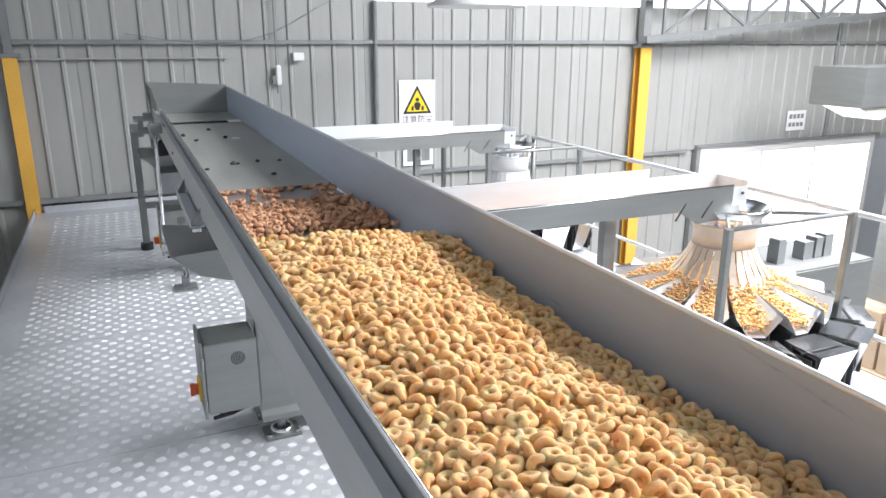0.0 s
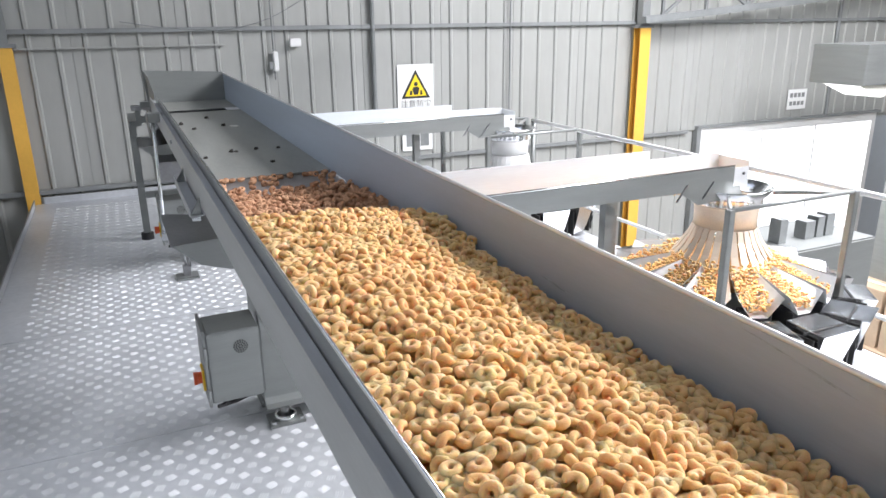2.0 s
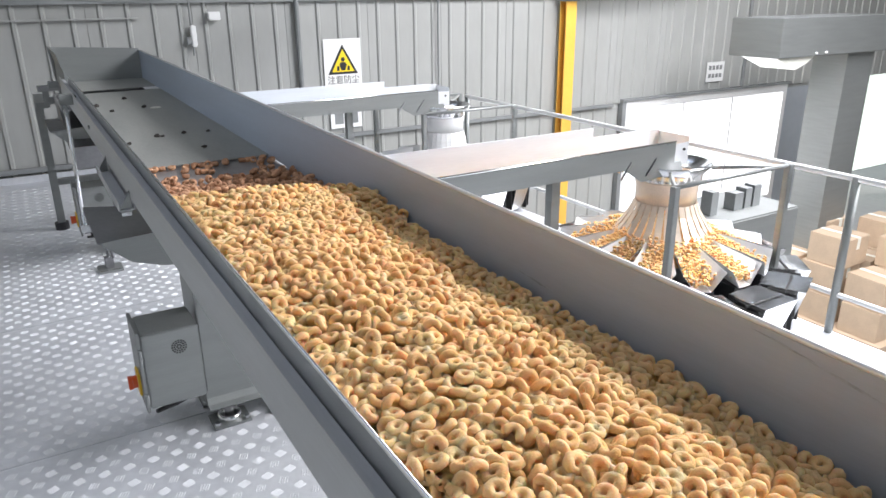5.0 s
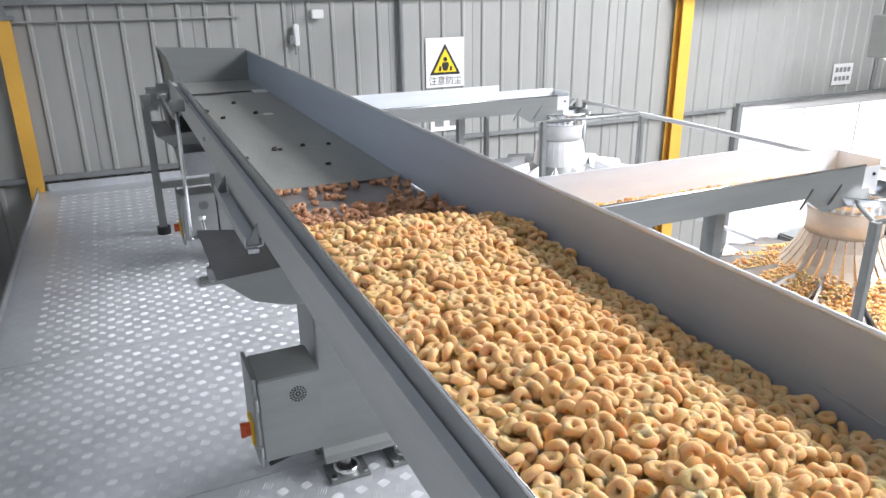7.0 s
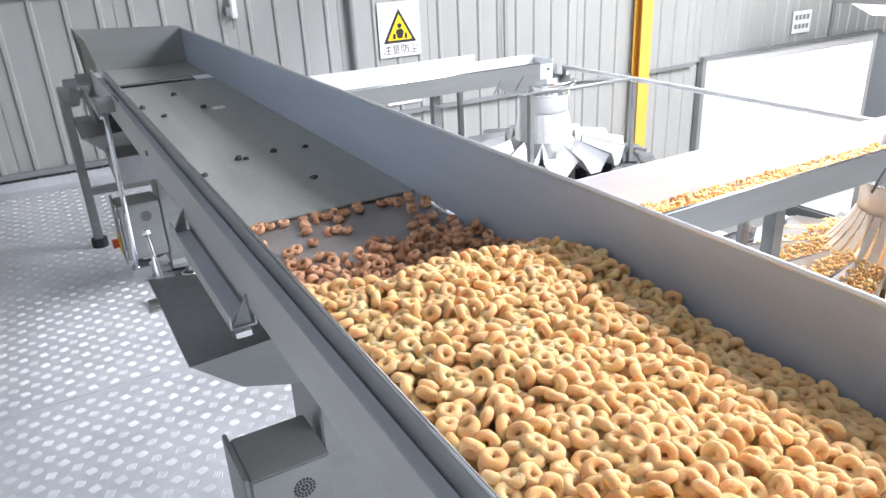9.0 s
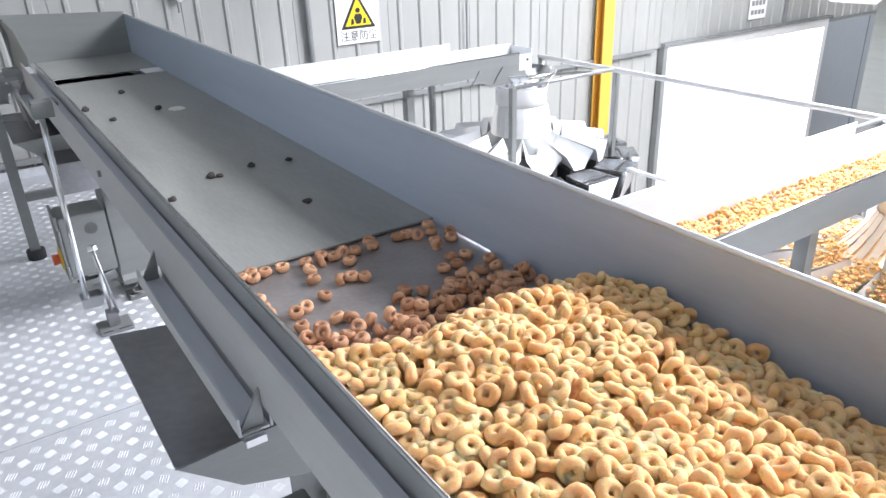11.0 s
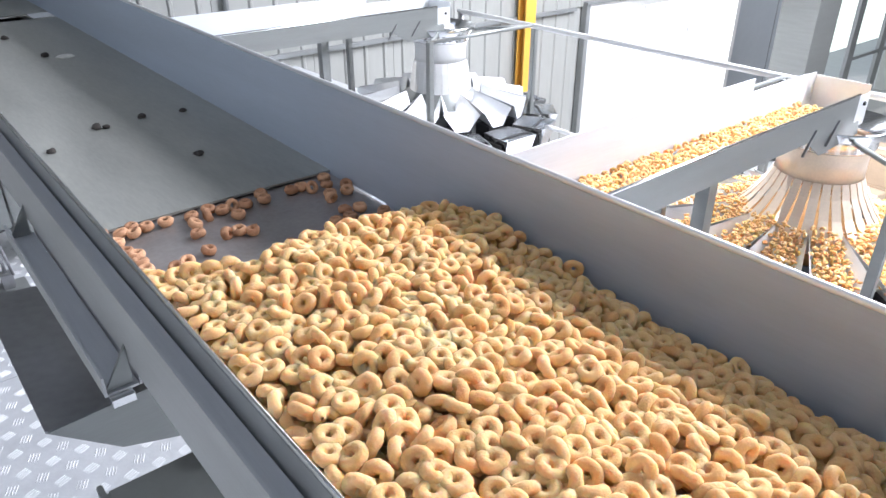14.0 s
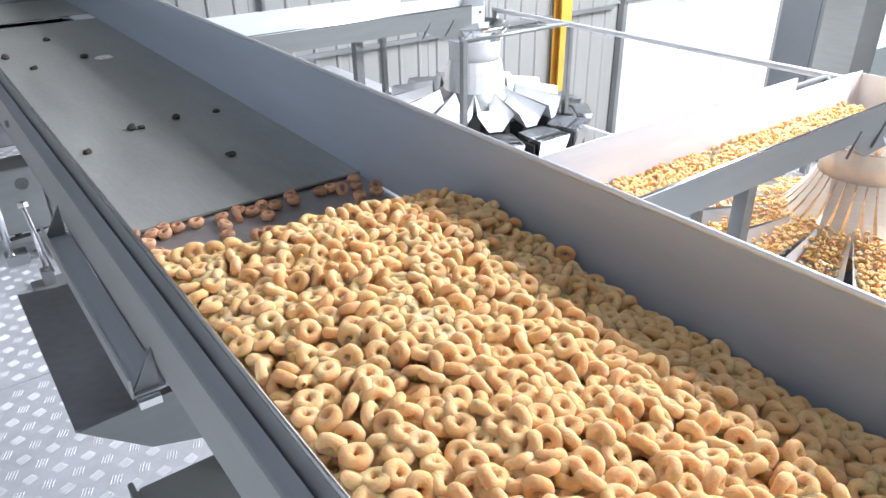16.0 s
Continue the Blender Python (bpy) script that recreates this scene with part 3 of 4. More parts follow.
# far support frame with rods
fr = thing("support_frame", "grey square-tube support frame under the conveyor end", "support frame")
for x, y in ((0.555, 6.12), (1.12, 6.12)):
    part("leg", boxes((x - 0.022, y - 0.022, 0.045, x + 0.022, y + 0.022, 0.80)), STEEL, fr, bevel=0.003)
    part("foot", tubes(((x, y, 0.0), (x, y, 0.045), 0.040), n=16), BLACK, fr, "black rubber foot")
for z in (0.79, 0.66, 0.30):
    part("crossbar", boxes((0.578, 6.105, z - 0.02, 1.098, 6.135, z + 0.02)), STEEL, fr, bevel=0.002)
part("bearer", boxes((0.535, 5.70, 0.80, 0.60, 6.16, 0.83)), STEEL, fr)
part("bearer", boxes((1.09, 5.70, 0.80, 1.14, 6.16, 0.83)), STEEL, fr)
bm = bmesh.new()
prism(bm, [(5.20, 0.55), (6.10, 0.79), (6.10, 0.83), (5.9, 0.83), (5.20, 0.66)], "x", 0.64, 1.10)
part("end_chute", bm, DARK_STEEL, fr, "dark sloping chute underneath")
cyl = thing("gate_cylinder", "thin pneumatic gate cylinder rod with a clevis", "pneumatic cylinder")
part("rod", tubes(((0.615, 4.62, 0.955), (0.600, 4.55, 0.43), 0.008)), MIRROR, cyl, smooth=True)
part("clevis", boxes((0.595, 4.59, 0.945, 0.66, 4.66, 0.985)), STEEL, cyl, bevel=0.003)
part("end_block", boxes((0.585, 4.53, 0.41, 0.64, 4.58, 0.445)), MIRROR, cyl, bevel=0.003)
tog = thing("toggle_clamp", "small bright toggle clamp standing on the plate beside the pedestal", "clamp")
part("base", boxes((0.655, 5.13, 0.0, 0.775, 5.25, 0.012)), STEEL, tog, bevel=0.002)
part("block", boxes((0.695, 5.175, 0.012, 0.735, 5.225, 0.07)), DARK_STEEL, tog, bevel=0.003)
part("rod", tubes(((0.715, 5.20, 0.07), (0.705, 5.20, 0.335), 0.007)), MIRROR, tog, "thin bright upright rod", smooth=True)
part("lever", tubes(((0.705, 5.19, 0.335), (0.735, 5.165, 0.068), 0.005)), DARK_STEEL, tog, "thin dark slanting lever", smooth=True)
part("pivot", tubes(((0.688, 5.195, 0.335), (0.722, 5.195, 0.335), 0.012)), MIRROR, tog, smooth=True)
part("slot", boxes((0.665, 5.138, 0.0121, 0.70, 5.144, 0.0128)), INK, tog)
part("slot", boxes((0.72, 5.138, 0.0121, 0.765, 5.144, 0.0128)), INK, tog)
br = thing("gate_bracket", "dark steel gate end bracket on the frame", "bracket")
part("plate", boxes((0.55, 5.55, 0.905, 0.66, 5.62, 0.93)), DARK_STEEL, br)
part("block", boxes((0.60, 5.50, 0.925, 0.65, 5.549, 0.955)), STEEL, br)
part("arm", boxes((0.57, 5.58, 0.831, 0.60, 5.61, 0.904)), STEEL, br)

# ---- cross conveyors to the weighers ----
def cross_conveyor(y, x_end, filled):
    c = thing("cross_conveyor", "short stainless cross conveyor carrying snack rings to the weigher" if filled else "short stainless cross conveyor leading to the weigher", "conveyor",
              "cross conveyors")
    y0, y1 = y - 0.085, y + 0.085
    part("floor", boxes((1.302, y0, 0.700, x_end, y1, 0.704)), STEEL, c)
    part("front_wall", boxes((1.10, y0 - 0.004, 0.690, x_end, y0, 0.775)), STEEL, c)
    bm = bmesh.new()
    prism(bm, [(1.10, 0.70), (x_end + 0.03, 0.70), (x_end + 0.03, 0.80), (x_end - 0.30, 0.80), (x_end - 0.30, 0.838), (1.10, 0.838)], "y", y1, y1 + 0.004)
    # same steel as the front wall, in the paler colour of its strong light
    part("back_wall", bm, STEEL_LIT, c)
    part("rim", tubes(((1.10, y0 - 0.002, 0.777), (x_end, y0 - 0.002, 0.777), 0.004)), MIRROR, c, smooth=True)
    bm = bmesh.new()
    prism(bm, [(x_end - 0.28, 0.69), (x_end + 0.04, 0.69), (x_end + 0.06, 0.645), (x_end - 0.18, 0.630)], "y", y0 - 0.002, y0 + 0.002)
    part("spout", bm, STEEL, c, "discharge spout side")
    for dx in (0.30, 0.16):
        d = bar_x(x_end - dx, 0.655, x_end - dx + 0.05, 0.72, y0 - 0.006, 0.006)
        part("strap", d, DARK_STEEL, c)
    x1, z0 = x_end + 0.085, 0.672
    sp = part("spout_box", boxes((x_end + 0.031, y1, z0, x1, y1 + 0.003, 0.798), (x1, y0 + 0.004, z0, x1 + 0.003, y1 + 0.003, 0.790), (x_end, y0 + 0.001, z0, x1, y0 + 0.004, 0.768)),
              SATIN, c, "bright open spout box over the funnel")
    part("clip", tubes(((x1 - 0.03, y0 - 0.004, 0.74), (x1 - 0.03, y0 + 0.001, 0.74), 0.006)), BLACK, sp)
    # open catch tray sticking out under the main trough
    bm = bmesh.new()
    prism(bm, [(0.56, 0.734), (0.56, 0.730), (0.80, 0.700), (1.30, 0.700), (1.30, 0.704), (0.80, 0.704)], "y", y - 0.055, y + 0.36)
    part("catch_tray", bm, DARK_STEEL, c, "dark open catch tray")
    bm = bmesh.new()
    prism(bm, [(0.562, 0.733), (0.86, 0.75), (0.86, 0.62), (0.72, 0.64), (0.64, 0.665)], "y", y - 0.060, y - 0.056)
    part("tray_side", bm, STEEL, c)
    for x in (1.35, 2.2):
        part("leg", boxes((x, y + 0.02, 0.0, x + 0.04, y + 0.06, 0.70)), STEEL, c)
    return c


# near-white copy of the steel: the back wall's glare is in the colour
STEEL_LIT = mat("brushed_lit_cross_steel", (0.82, 0.86, 0.91), 0.5, 0.2, 0.06, 3.0, 0.08, 80, (0.5, 6, 6))
cross_conveyor(3.35, 2.76, True)
cross_conveyor(5.36, 2.80, False)

# ---- multihead weighers ----
def weigher(cx, cy, filled):
    w = thing("multihead_weigher", "stainless multihead weigher heaped with snack rings round its cone" if filled else "bright stainless multihead weigher with an empty cone",
              "weighing machine", "multihead weighers", at=(cx, cy, 0))
    bm = bmesh.new()
    lathe(bm, [(0.02, 0.0), (0.30, 0.0), (0.34, 0.02), (0.34, 0.10), (0.26, 0.14), (0.24, 0.26), (0.02, 0.26)], 32)
    part("body", bm, STEEL, w, smooth=False)
    for sx in (-1, 1):
        for sy in (-1, 1):
            part("post", boxes((sx * 0.34 - 0.014, sy * 0.34 - 0.014, 0.0, sx * 0.34 + 0.014, sy * 0.34 + 0.014, 0.68)), STEEL, w, bevel=0.002)
            part("arm", tubes(((sx * 0.34, sy * 0.34, 0.672), (sx * 0.125, sy * 0.125, 0.650), 0.008)), STEEL, w, smooth=True)
    for sy in (-1, 1):
        part("rail", tubes(((-0.34, sy * 0.34, 0.676), (0.34, sy * 0.34, 0.676), 0.009)), STEEL, w, smooth=True)
    bm = bmesh.new()
    lathe(bm, [(0.178, 0.672), (0.175, 0.668), (0.140, 0.628), (0.137, 0.600), (0.142, 0.596), (0.145, 0.602), (0.145, 0.626), (0.182, 0.668), (0.178, 0.672)], 40)
    part("funnel", bm, MIRROR, w, "flared infeed funnel", smooth=True)
    bm = bmesh.new()
    lathe(bm, [(0.137, 0.602), (0.128, 0.56), (0.128, 0.49), (0.132, 0.49), (0.132, 0.56), (0.141, 0.602)], 40)
    skirt = part("skirt_collar", bm, COPPER if filled else WHITE, w, "translucent skirt collar", smooth=True)
    n = 30
    for i in range(n):
        a = 2 * math.pi * i / n
        bm = bmesh.new()
        prev = None
        for r, z in ((0.131, 0.50), (0.150, 0.455), (0.185, 0.40), (0.232, 0.345), (0.262, 0.318)) if filled else ((0.133, 0.50), (0.146, 0.45), (0.154, 0.39), (0.162, 0.33)):
            h = r * math.pi / n * ((0.86 if z > 0.42 else 0.74) if filled else 0.97)
            row = [bm.verts.new(pose(0, 0, 0, 0, 0, math.degrees(a)) @ Vector((r + d, s * h, z))) for d in (0, 0.0025) for s in (-1, 1)]
            if prev:
                for p, q in ((0, 1), (3, 2), (1, 3), (2, 0)):
                    bm.faces.new((prev[p], prev[q], row[q], row[p]))
            prev = row
        part("skirt_strip", bm, COPPER if filled else WHITE, w)
    bm = bmesh.new()
    lathe(bm, [(0.0005, 0.42), (0.12, 0.38), (0.24, 0.29), (0.25, 0.27), (0.0005, 0.26)], 28)
    part("dispersion_cone", bm, PUFF_CORE if filled else STEEL, w, smooth=True)
    heads = 14
    for i in range(heads):
        turn = pose(0, 0, 0, 0, 0, 360 * (i + 0.5) / heads)
        bm = bmesh.new()
        # open V pan
        prof = [(0.080, 0.080), (0.030, 0.0), (-0.030, 0.0), (-0.080, 0.080)]
        rows = []
        for r, k, z in ((0.22, 0.62, 0.285), (0.45, 1.12, 0.240)):
            rows.append([[bm.verts.new(turn @ Vector((r, s * k, z + d + o))) for s, d in prof] for o in (0.0, 0.003)])
        for o in (0, 1):
            for q in range(3):
                bm.faces.new((rows[0][o][q], rows[0][o][q + 1], rows[1][o][q + 1], rows[1][o][q]))
        for q in (0, 3):
            bm.faces.new((rows[0][0][q], rows[1][0][q], rows[1][1][q], rows[0][1][q]))
        part("feeder_pan", bm, SATIN, w)
        bm = bmesh.new()
        top = [(0.44, -0.084), (0.62, -0.098), (0.62, 0.098), (0.44, 0.084)]
        low = [(0.46, -0.066), (0.57, -0.075), (0.57, 0.075), (0.46, 0.066)]
        a = [bm.verts.new(turn @ Vector((x, y, 0.225))) for x, y in top]
        b = [bm.verts.new(turn @ Vector((x, y, 0.035))) for x, y in low]
        a2 = [bm.verts.new(turn @ Vector((x * 0.996 + 0.002, y * 0.96, 0.225))) for x, y in top]
        b2 = [bm.verts.new(turn @ Vector((x * 0.996 + 0.002, y * 0.96, 0.036))) for x, y in low]
        for q in range(4):
            r = (q + 1) % 4
            bm.faces.new((a[q], a[r], b[r], b[q])), bm.faces.new((a2[r], a2[q], b2[q], b2[r])), bm.faces.new((a[q], a2[q], a2[r], a[r]))
        bm.faces.new(b), bm.faces.new(b2[::-1])
        hop = part("weigh_hopper", bm, MIRROR, w)
        # drive unit, made large and black to give the dark reflections here too
        bm = bmesh.new()
        box(bm, 0.345, -0.05, 0.05, 0.44, 0.05, 0.245, turn)
        part("drive_unit", bm, BLACK, w, "black drive unit")
        # added black sheets: the dark gaps between hoppers as solid shapes
        for side in (-1, 1):
            bm = bmesh.new()
            box(bm, 0.47, side * 0.104 - 0.004, 0.02, 0.585, side * 0.104 + 0.004, 0.20, turn)
            part("gap_shade", bm, INK, hop, "black sheet standing for the dark gap between hoppers")
        bm = bmesh.new()
        tube(bm, turn @ Vector((0.54, -0.105, 0.21)), turn @ Vector((0.54, 0.105, 0.21)), 0.006, 8)
        part("hanger_bar", bm, BLACK, hop)
    return w


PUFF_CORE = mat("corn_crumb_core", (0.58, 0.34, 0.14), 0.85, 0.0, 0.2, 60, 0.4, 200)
weigher(2.83, 3.35, True)
weigher(2.89, 5.36, False)


# ---- snack rings ----
def curl_shape(R, r, n, k, turn, seed):
    """A broken ring: an open arc with rounded ends."""
    rng = np.random.RandomState(seed)
    v = []
    for i in range(n):
        a = turn * i / (n - 1)
        rr = r * (0.35 if i in (0, n - 1) else 1.0) * (1 + rng.uniform(-0.1, 0.1))
        for j in range(k):
            b = 2 * math.pi * j / k
            d = R * 1.08 + rr * math.cos(b)
            v.append((d * math.cos(a), d * math.sin(a), rr * math.sin(b) + 0.1 * R * math.sin(2 * a)))
    f = [(i * k + j, (i + 1) * k + j, (i + 1) * k + (j + 1) % k, i * k + (j + 1) % k) for i in range(n - 1) for j in range(k)]
    return np.array(v), np.array(f)


def ring_shape(R, r, n, k, squash=1.0, seed=0, rough=0.09):
    rng = np.random.RandomState(seed)
    bend = rng.uniform(-0.13, 0.13, 2)
    ell = 1 + rng.uniform(-0.07, 0.07)
    v = []
    lump = rng.uniform(-rough, rough, n)
    for i in range(n):
        a = 2 * math.pi * i / n
        rr = r * (1 + lump[i] * 1.4)
        for j in range(k):
            b = 2 * math.pi * j / k
            d = R * (1 + 0.5 * lump[i - 1]) + rr * math.cos(b)
            v.append((d * math.cos(a) * ell, d * math.sin(a) / ell, rr * squash * math.sin(b) + R * bend[0] * math.cos(2 * a + bend[1] * 6)))
    f = [(i * k + j, ((i + 1) % n) * k + j, ((i + 1) % n) * k + (j + 1) % k, i * k + (j + 1) % k) for i in range(n) for j in range(k)]
    return np.array(v), np.array(f)


def cloud(name, shapes, poses, material):
    """All rings of a heap in one mesh."""
    verts, faces, base = [], [], 0
    for s, m in poses:
        v, f = shapes[s]
        m = np.array(m)
        verts.append(v @ m[:3, :3].T + m[:3, 3])
        faces.append(f + base)
        base += len(v)
    me = bpy.data.meshes.new(name)
    me.from_pydata(np.concatenate(verts).tolist(), [], np.concatenate(faces).tolist())
    me.polygons.foreach_set("use_smooth", [True] * len(me.polygons))
    me.materials.append(material)
    return me


def scatter(rng, x0, x1, y0, y1, gap, tries, keep=lambda x, y: True):
    """Random places no nearer to one another than gap."""
    cells, out = {}, []
    for x, y in zip(rng.uniform(x0, x1, tries), rng.uniform(y0, y1, tries)):
        if not keep(x, y):
            continue
        i, j = int(x / gap), int(y / gap)
        if all((x - a) ** 2 + (y - b) ** 2 > gap * gap for p in (i - 1, i, i + 1) for q in (j - 1, j, j + 1) for a, b in cells.get((p, q), ())):
            cells.setdefault((i, j), []).append((x, y))
            out.append((x, y))
    return out


def tumble(rng, flat=30, stand=0.25):
    tilt = rng.normal(0, flat) if rng.rand() > stand else rng.uniform(55, 100)
    return Matrix.Rotation(rng.uniform(0, 6.283), 4, "Z") @ Matrix.Rotation(radians(tilt), 4, "X") @ Matrix.Rotation(rng.uniform(0, 6.283), 4, "Z")


BIG = [ring_shape(0.0075, 0.0053, 16, 10, 1.0, s, 0.10) for s in range(8)]
MID = [ring_shape(0.0075, 0.0053, 13, 8, 1.0, s, 0.10) for s in range(8)]
FINE = [ring_shape(0.0062, 0.0040, 8, 5, 1.0, s) for s in range(6)]
TUBE = [ring_shape(0.0078, 0.0042, 10, 7, 1.5, s + 20, 0.07) for s in range(6)]
MID += [curl_shape(0.0075, 0.0053, 9, 8, t, i) for i, t in enumerate((3.6, 4.4))]
MID += [ring_shape(0.0075, 0.0053, 10, 6, 1.0, s, 0.10) for s in range(8)]
HEAP_Y0, HEAP_Y1 = 0.35, 2.665


def heap_top(x, y):
    """Surface of the moving heap above the trough floor, at its first place."""
    u = (x - TX0) / (TX1 - TX0)
    h = 0.105 + 0.012 * math.sin(3.1 * u) - 0.088 * max(0.0, u - 0.30) ** 1.0
    h -= 0.006 * max(0.0, (u - 0.6) / 0.4)
    h += 0.034 * max(0.0, u - 0.5) * 2 * min(1.0, max(0.0, (y - 2.2) / 0.25))
    h += 0.010 * noise.noise((x * 7, y * 5, 3.1)) + 0.006 * noise.noise((x * 16, y * 14, 8.2))
    front = HEAP_Y1 - 0.02 - 0.025 * max(0.0, u - 0.78) / 0.22 + 0.025 * max(0, 0.2 - u) / 0.2 + 0.025 * noise.noise((x * 9, 1.7, 4.4))
    return min(h, max(-0.02, (front - y) * 0.80))


def build_heap():
    rng = np.random.RandomState(5)
    heap = thing("snack_ring_heap", "moving heap of pale golden puffed corn rings in the trough", "snack rings", kind="stuff")
    near, rest = [], []
    for layer in range(4):
        for x, y in scatter(rng, TX0 + 0.012, TX1 - 0.012, HEAP_Y0, HEAP_Y1, 0.0149 if layer == 0 else 0.0174, 44000 if layer < 2 else 16000):
            h = heap_top(x, y) - 0.0118 * layer - 0.003
            if h < 0.008:
                continue
            m = Matrix.Translation((x, y, tz(y, 0.872) + h + rng.uniform(-0.004, 0.005))) @ tumble(rng, 32, 0.28 if h > 0.02 else 0.0)
            if layer == 0 and 1.95 < y < 2.20 and len(near) < 300:
                near.append((rng.randint(8), m))
            else:
                rest.append(((10 + rng.randint(8)) if layer > 1 else rng.randint(8) if rng.rand() > 0.06 else 8 + rng.randint(2), m))
    bulk = new("ring_bulk", cloud("ring_bulk", MID, rest, PUFF))
    bulk.parent = heap
    tagged(bulk, kind="stuff")
    datas = []
    for v, f in BIG:
        me = bpy.data.meshes.new("snack_ring")
        me.from_pydata(v.tolist(), [], f.tolist())
        me.polygons.foreach_set("use_smooth", [True] * len(me.polygons))
        me.materials.append(PUFF)
        datas.append(me)
    for s, m in near:
        ob = new("snack_ring", datas[s])
        ob.parent = heap
        ob.matrix_basis = m
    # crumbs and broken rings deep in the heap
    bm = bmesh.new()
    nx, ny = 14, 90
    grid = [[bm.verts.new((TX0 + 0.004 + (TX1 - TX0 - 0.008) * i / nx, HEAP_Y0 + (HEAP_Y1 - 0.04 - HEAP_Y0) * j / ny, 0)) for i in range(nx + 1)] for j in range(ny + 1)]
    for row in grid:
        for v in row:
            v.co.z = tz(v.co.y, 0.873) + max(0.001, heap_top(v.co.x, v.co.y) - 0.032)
    for j in range(ny):
        for i in range(nx):
            bm.faces.new((grid[j][i], grid[j][i + 1], grid[j + 1][i + 1], grid[j + 1][i]))
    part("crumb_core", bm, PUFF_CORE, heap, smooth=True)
    return heap


heap = build_heap()


def build_toasted():
    rng = np.random.RandomState(9)
    group = thing("toasted_ring_layer", "thin layer of small brown toasted rings on the trough floor", "snack rings", kind="stuff")
    loose, bulk = [], []

    def dens(x, y):
        u = (x - TX0) / (TX1 - TX0)
        edge = 3.53 - 0.03 * u
        if y > edge:
            return 0
        if y > edge - 0.035:
            return 0.75
        if y > 3.33:
            return 0.18 + 0.25 * (u > 0.82) + 0.35 * (u < 0.16) * (y < 3.45)
        if y > 3.26:
            return 0.55
        return 1.0 if y > 2.87 + 0.03 * math.sin(9 * x) else 0.04
    for layer in range(2):
        for x, y in scatter(rng, TX0 + 0.010, TX1 - 0.010, 2.62, 3.54, 0.0185, 16000):
            d = dens(x, y)
            if rng.rand() > (d if layer == 0 else (d > 0.9) * (0.7 if y < 3.1 else 0.25)):
                continue
            floor = 0.864 if G0 < y < G1 else 0.872
            m = Matrix.Translation((x, y, tz(y, floor) + 0.0072 + 0.011 * layer + (0.008 * (d > 0.9)) * rng.rand())) @ tumble(rng, 10 + 25 * (d > 0.9), 0.12)
            (loose if y > 3.24 and len(loose) < 280 else bulk).append((rng.randint(6), m))
    ob = new("toasted_bulk", cloud("toasted_bulk", TUBE, bulk, TOAST))
    ob.parent = group
    tagged(ob, kind="stuff")
    datas = []
    for v, f in TUBE:
        me = bpy.data.meshes.new("toasted_ring")
        me.from_pydata(v.tolist(), [], f.tolist())
        me.polygons.foreach_set("use_smooth", [True] * len(me.polygons))
        me.materials.append(TOAST)
        datas.append(me)
    for s, m in loose:
        ob = new("toasted_ring", datas[s])
        ob.parent = group
        ob.matrix_basis = m


build_toasted()


def side_food():
    rng = np.random.RandomState(12)
    poses = []
    for layer in range(3):
        for x, y in scatter(rng, 1.45, 2.74, 3.275, 3.425, 0.0165, 16000):
            z = 0.704 + 0.040 - 0.012 * (x - 1.45) - 0.014 * layer + 0.006 * noise.noise((x * 12, y * 12, 1))
            poses.append((rng.randint(6), Matrix.Translation((x, y, z - 0.012)) @ tumble(rng, 30, 0.25)))
    ob = tagged(new("conveyor_snack_rings", cloud("conveyor_snack_rings", FINE, poses, PUFF)), "pale golden snack rings lying in the cross conveyor", "snack rings", kind="stuff")
    poses = []
    for layer in range(3):
        for x, y in scatter(rng, -0.46, 0.46, -0.46, 0.46, 0.0165, 26000, lambda x, y: 0.200 < math.hypot(x, y) < 0.435):
            r, a = math.hypot(x, y), math.atan2(y, x)
            pan = abs(((a * 14 / (2 * math.pi)) % 1) - 0.5)
            k = 0.62 + (r - 0.22) * 2.174
            side = max(0.0, min(1.0, (r * pan * 2 * math.pi / 14 / k - 0.03) / 0.05))
            deck = 0.285 - 0.196 * (r - 0.22) + 0.080 * side + 0.005
            z = 0.378 - 0.38 * (r - 0.20) + 0.02 * noise.noise((math.cos(a) * 4, math.sin(a) * 4, 2)) + 0.008 * noise.noise((x * 14, y * 14, 5)) - 0.011 * layer
            if z < deck and (layer or side > 0.7 or rng.rand() > 0.98 - 4.0 * max(0, r - 0.38)):
                continue
            z = max(z, deck)
            poses.append((rng.randint(6), Matrix.Translation((2.83 + x, 3.35 + y, z)) @ tumble(rng, 30, 0.25)))
    tagged(new("weigher_snack_rings", cloud("weigher_snack_rings", FINE, poses, PUFF)), "golden snack rings heaped round the weigher cone", "snack rings", kind="stuff")


side_food()

# dried crumbs stuck to the bare trough floor
def crumb(x, y, s, tall):
    bm = bmesh.new()
    bmesh.ops.create_icosphere(bm, subdivisions=2, radius=s)
    for v in bm.verts:
        v.co *= 1 + 0.5 * noise.noise(v.co * 160 + Vector((x * 9, y * 7, 0)))
        v.co.z = max(-s * 0.3, v.co.z * tall)
    ob = tagged(new("crumb", mesh_of("crumb", bm, CRUMB, smooth=True)), "dark dried crumb stuck to the trough floor", "crumb", "crumbs on the trough floor")
    ob.location = (x, y, tz(y, 0.872) + s * 0.3)
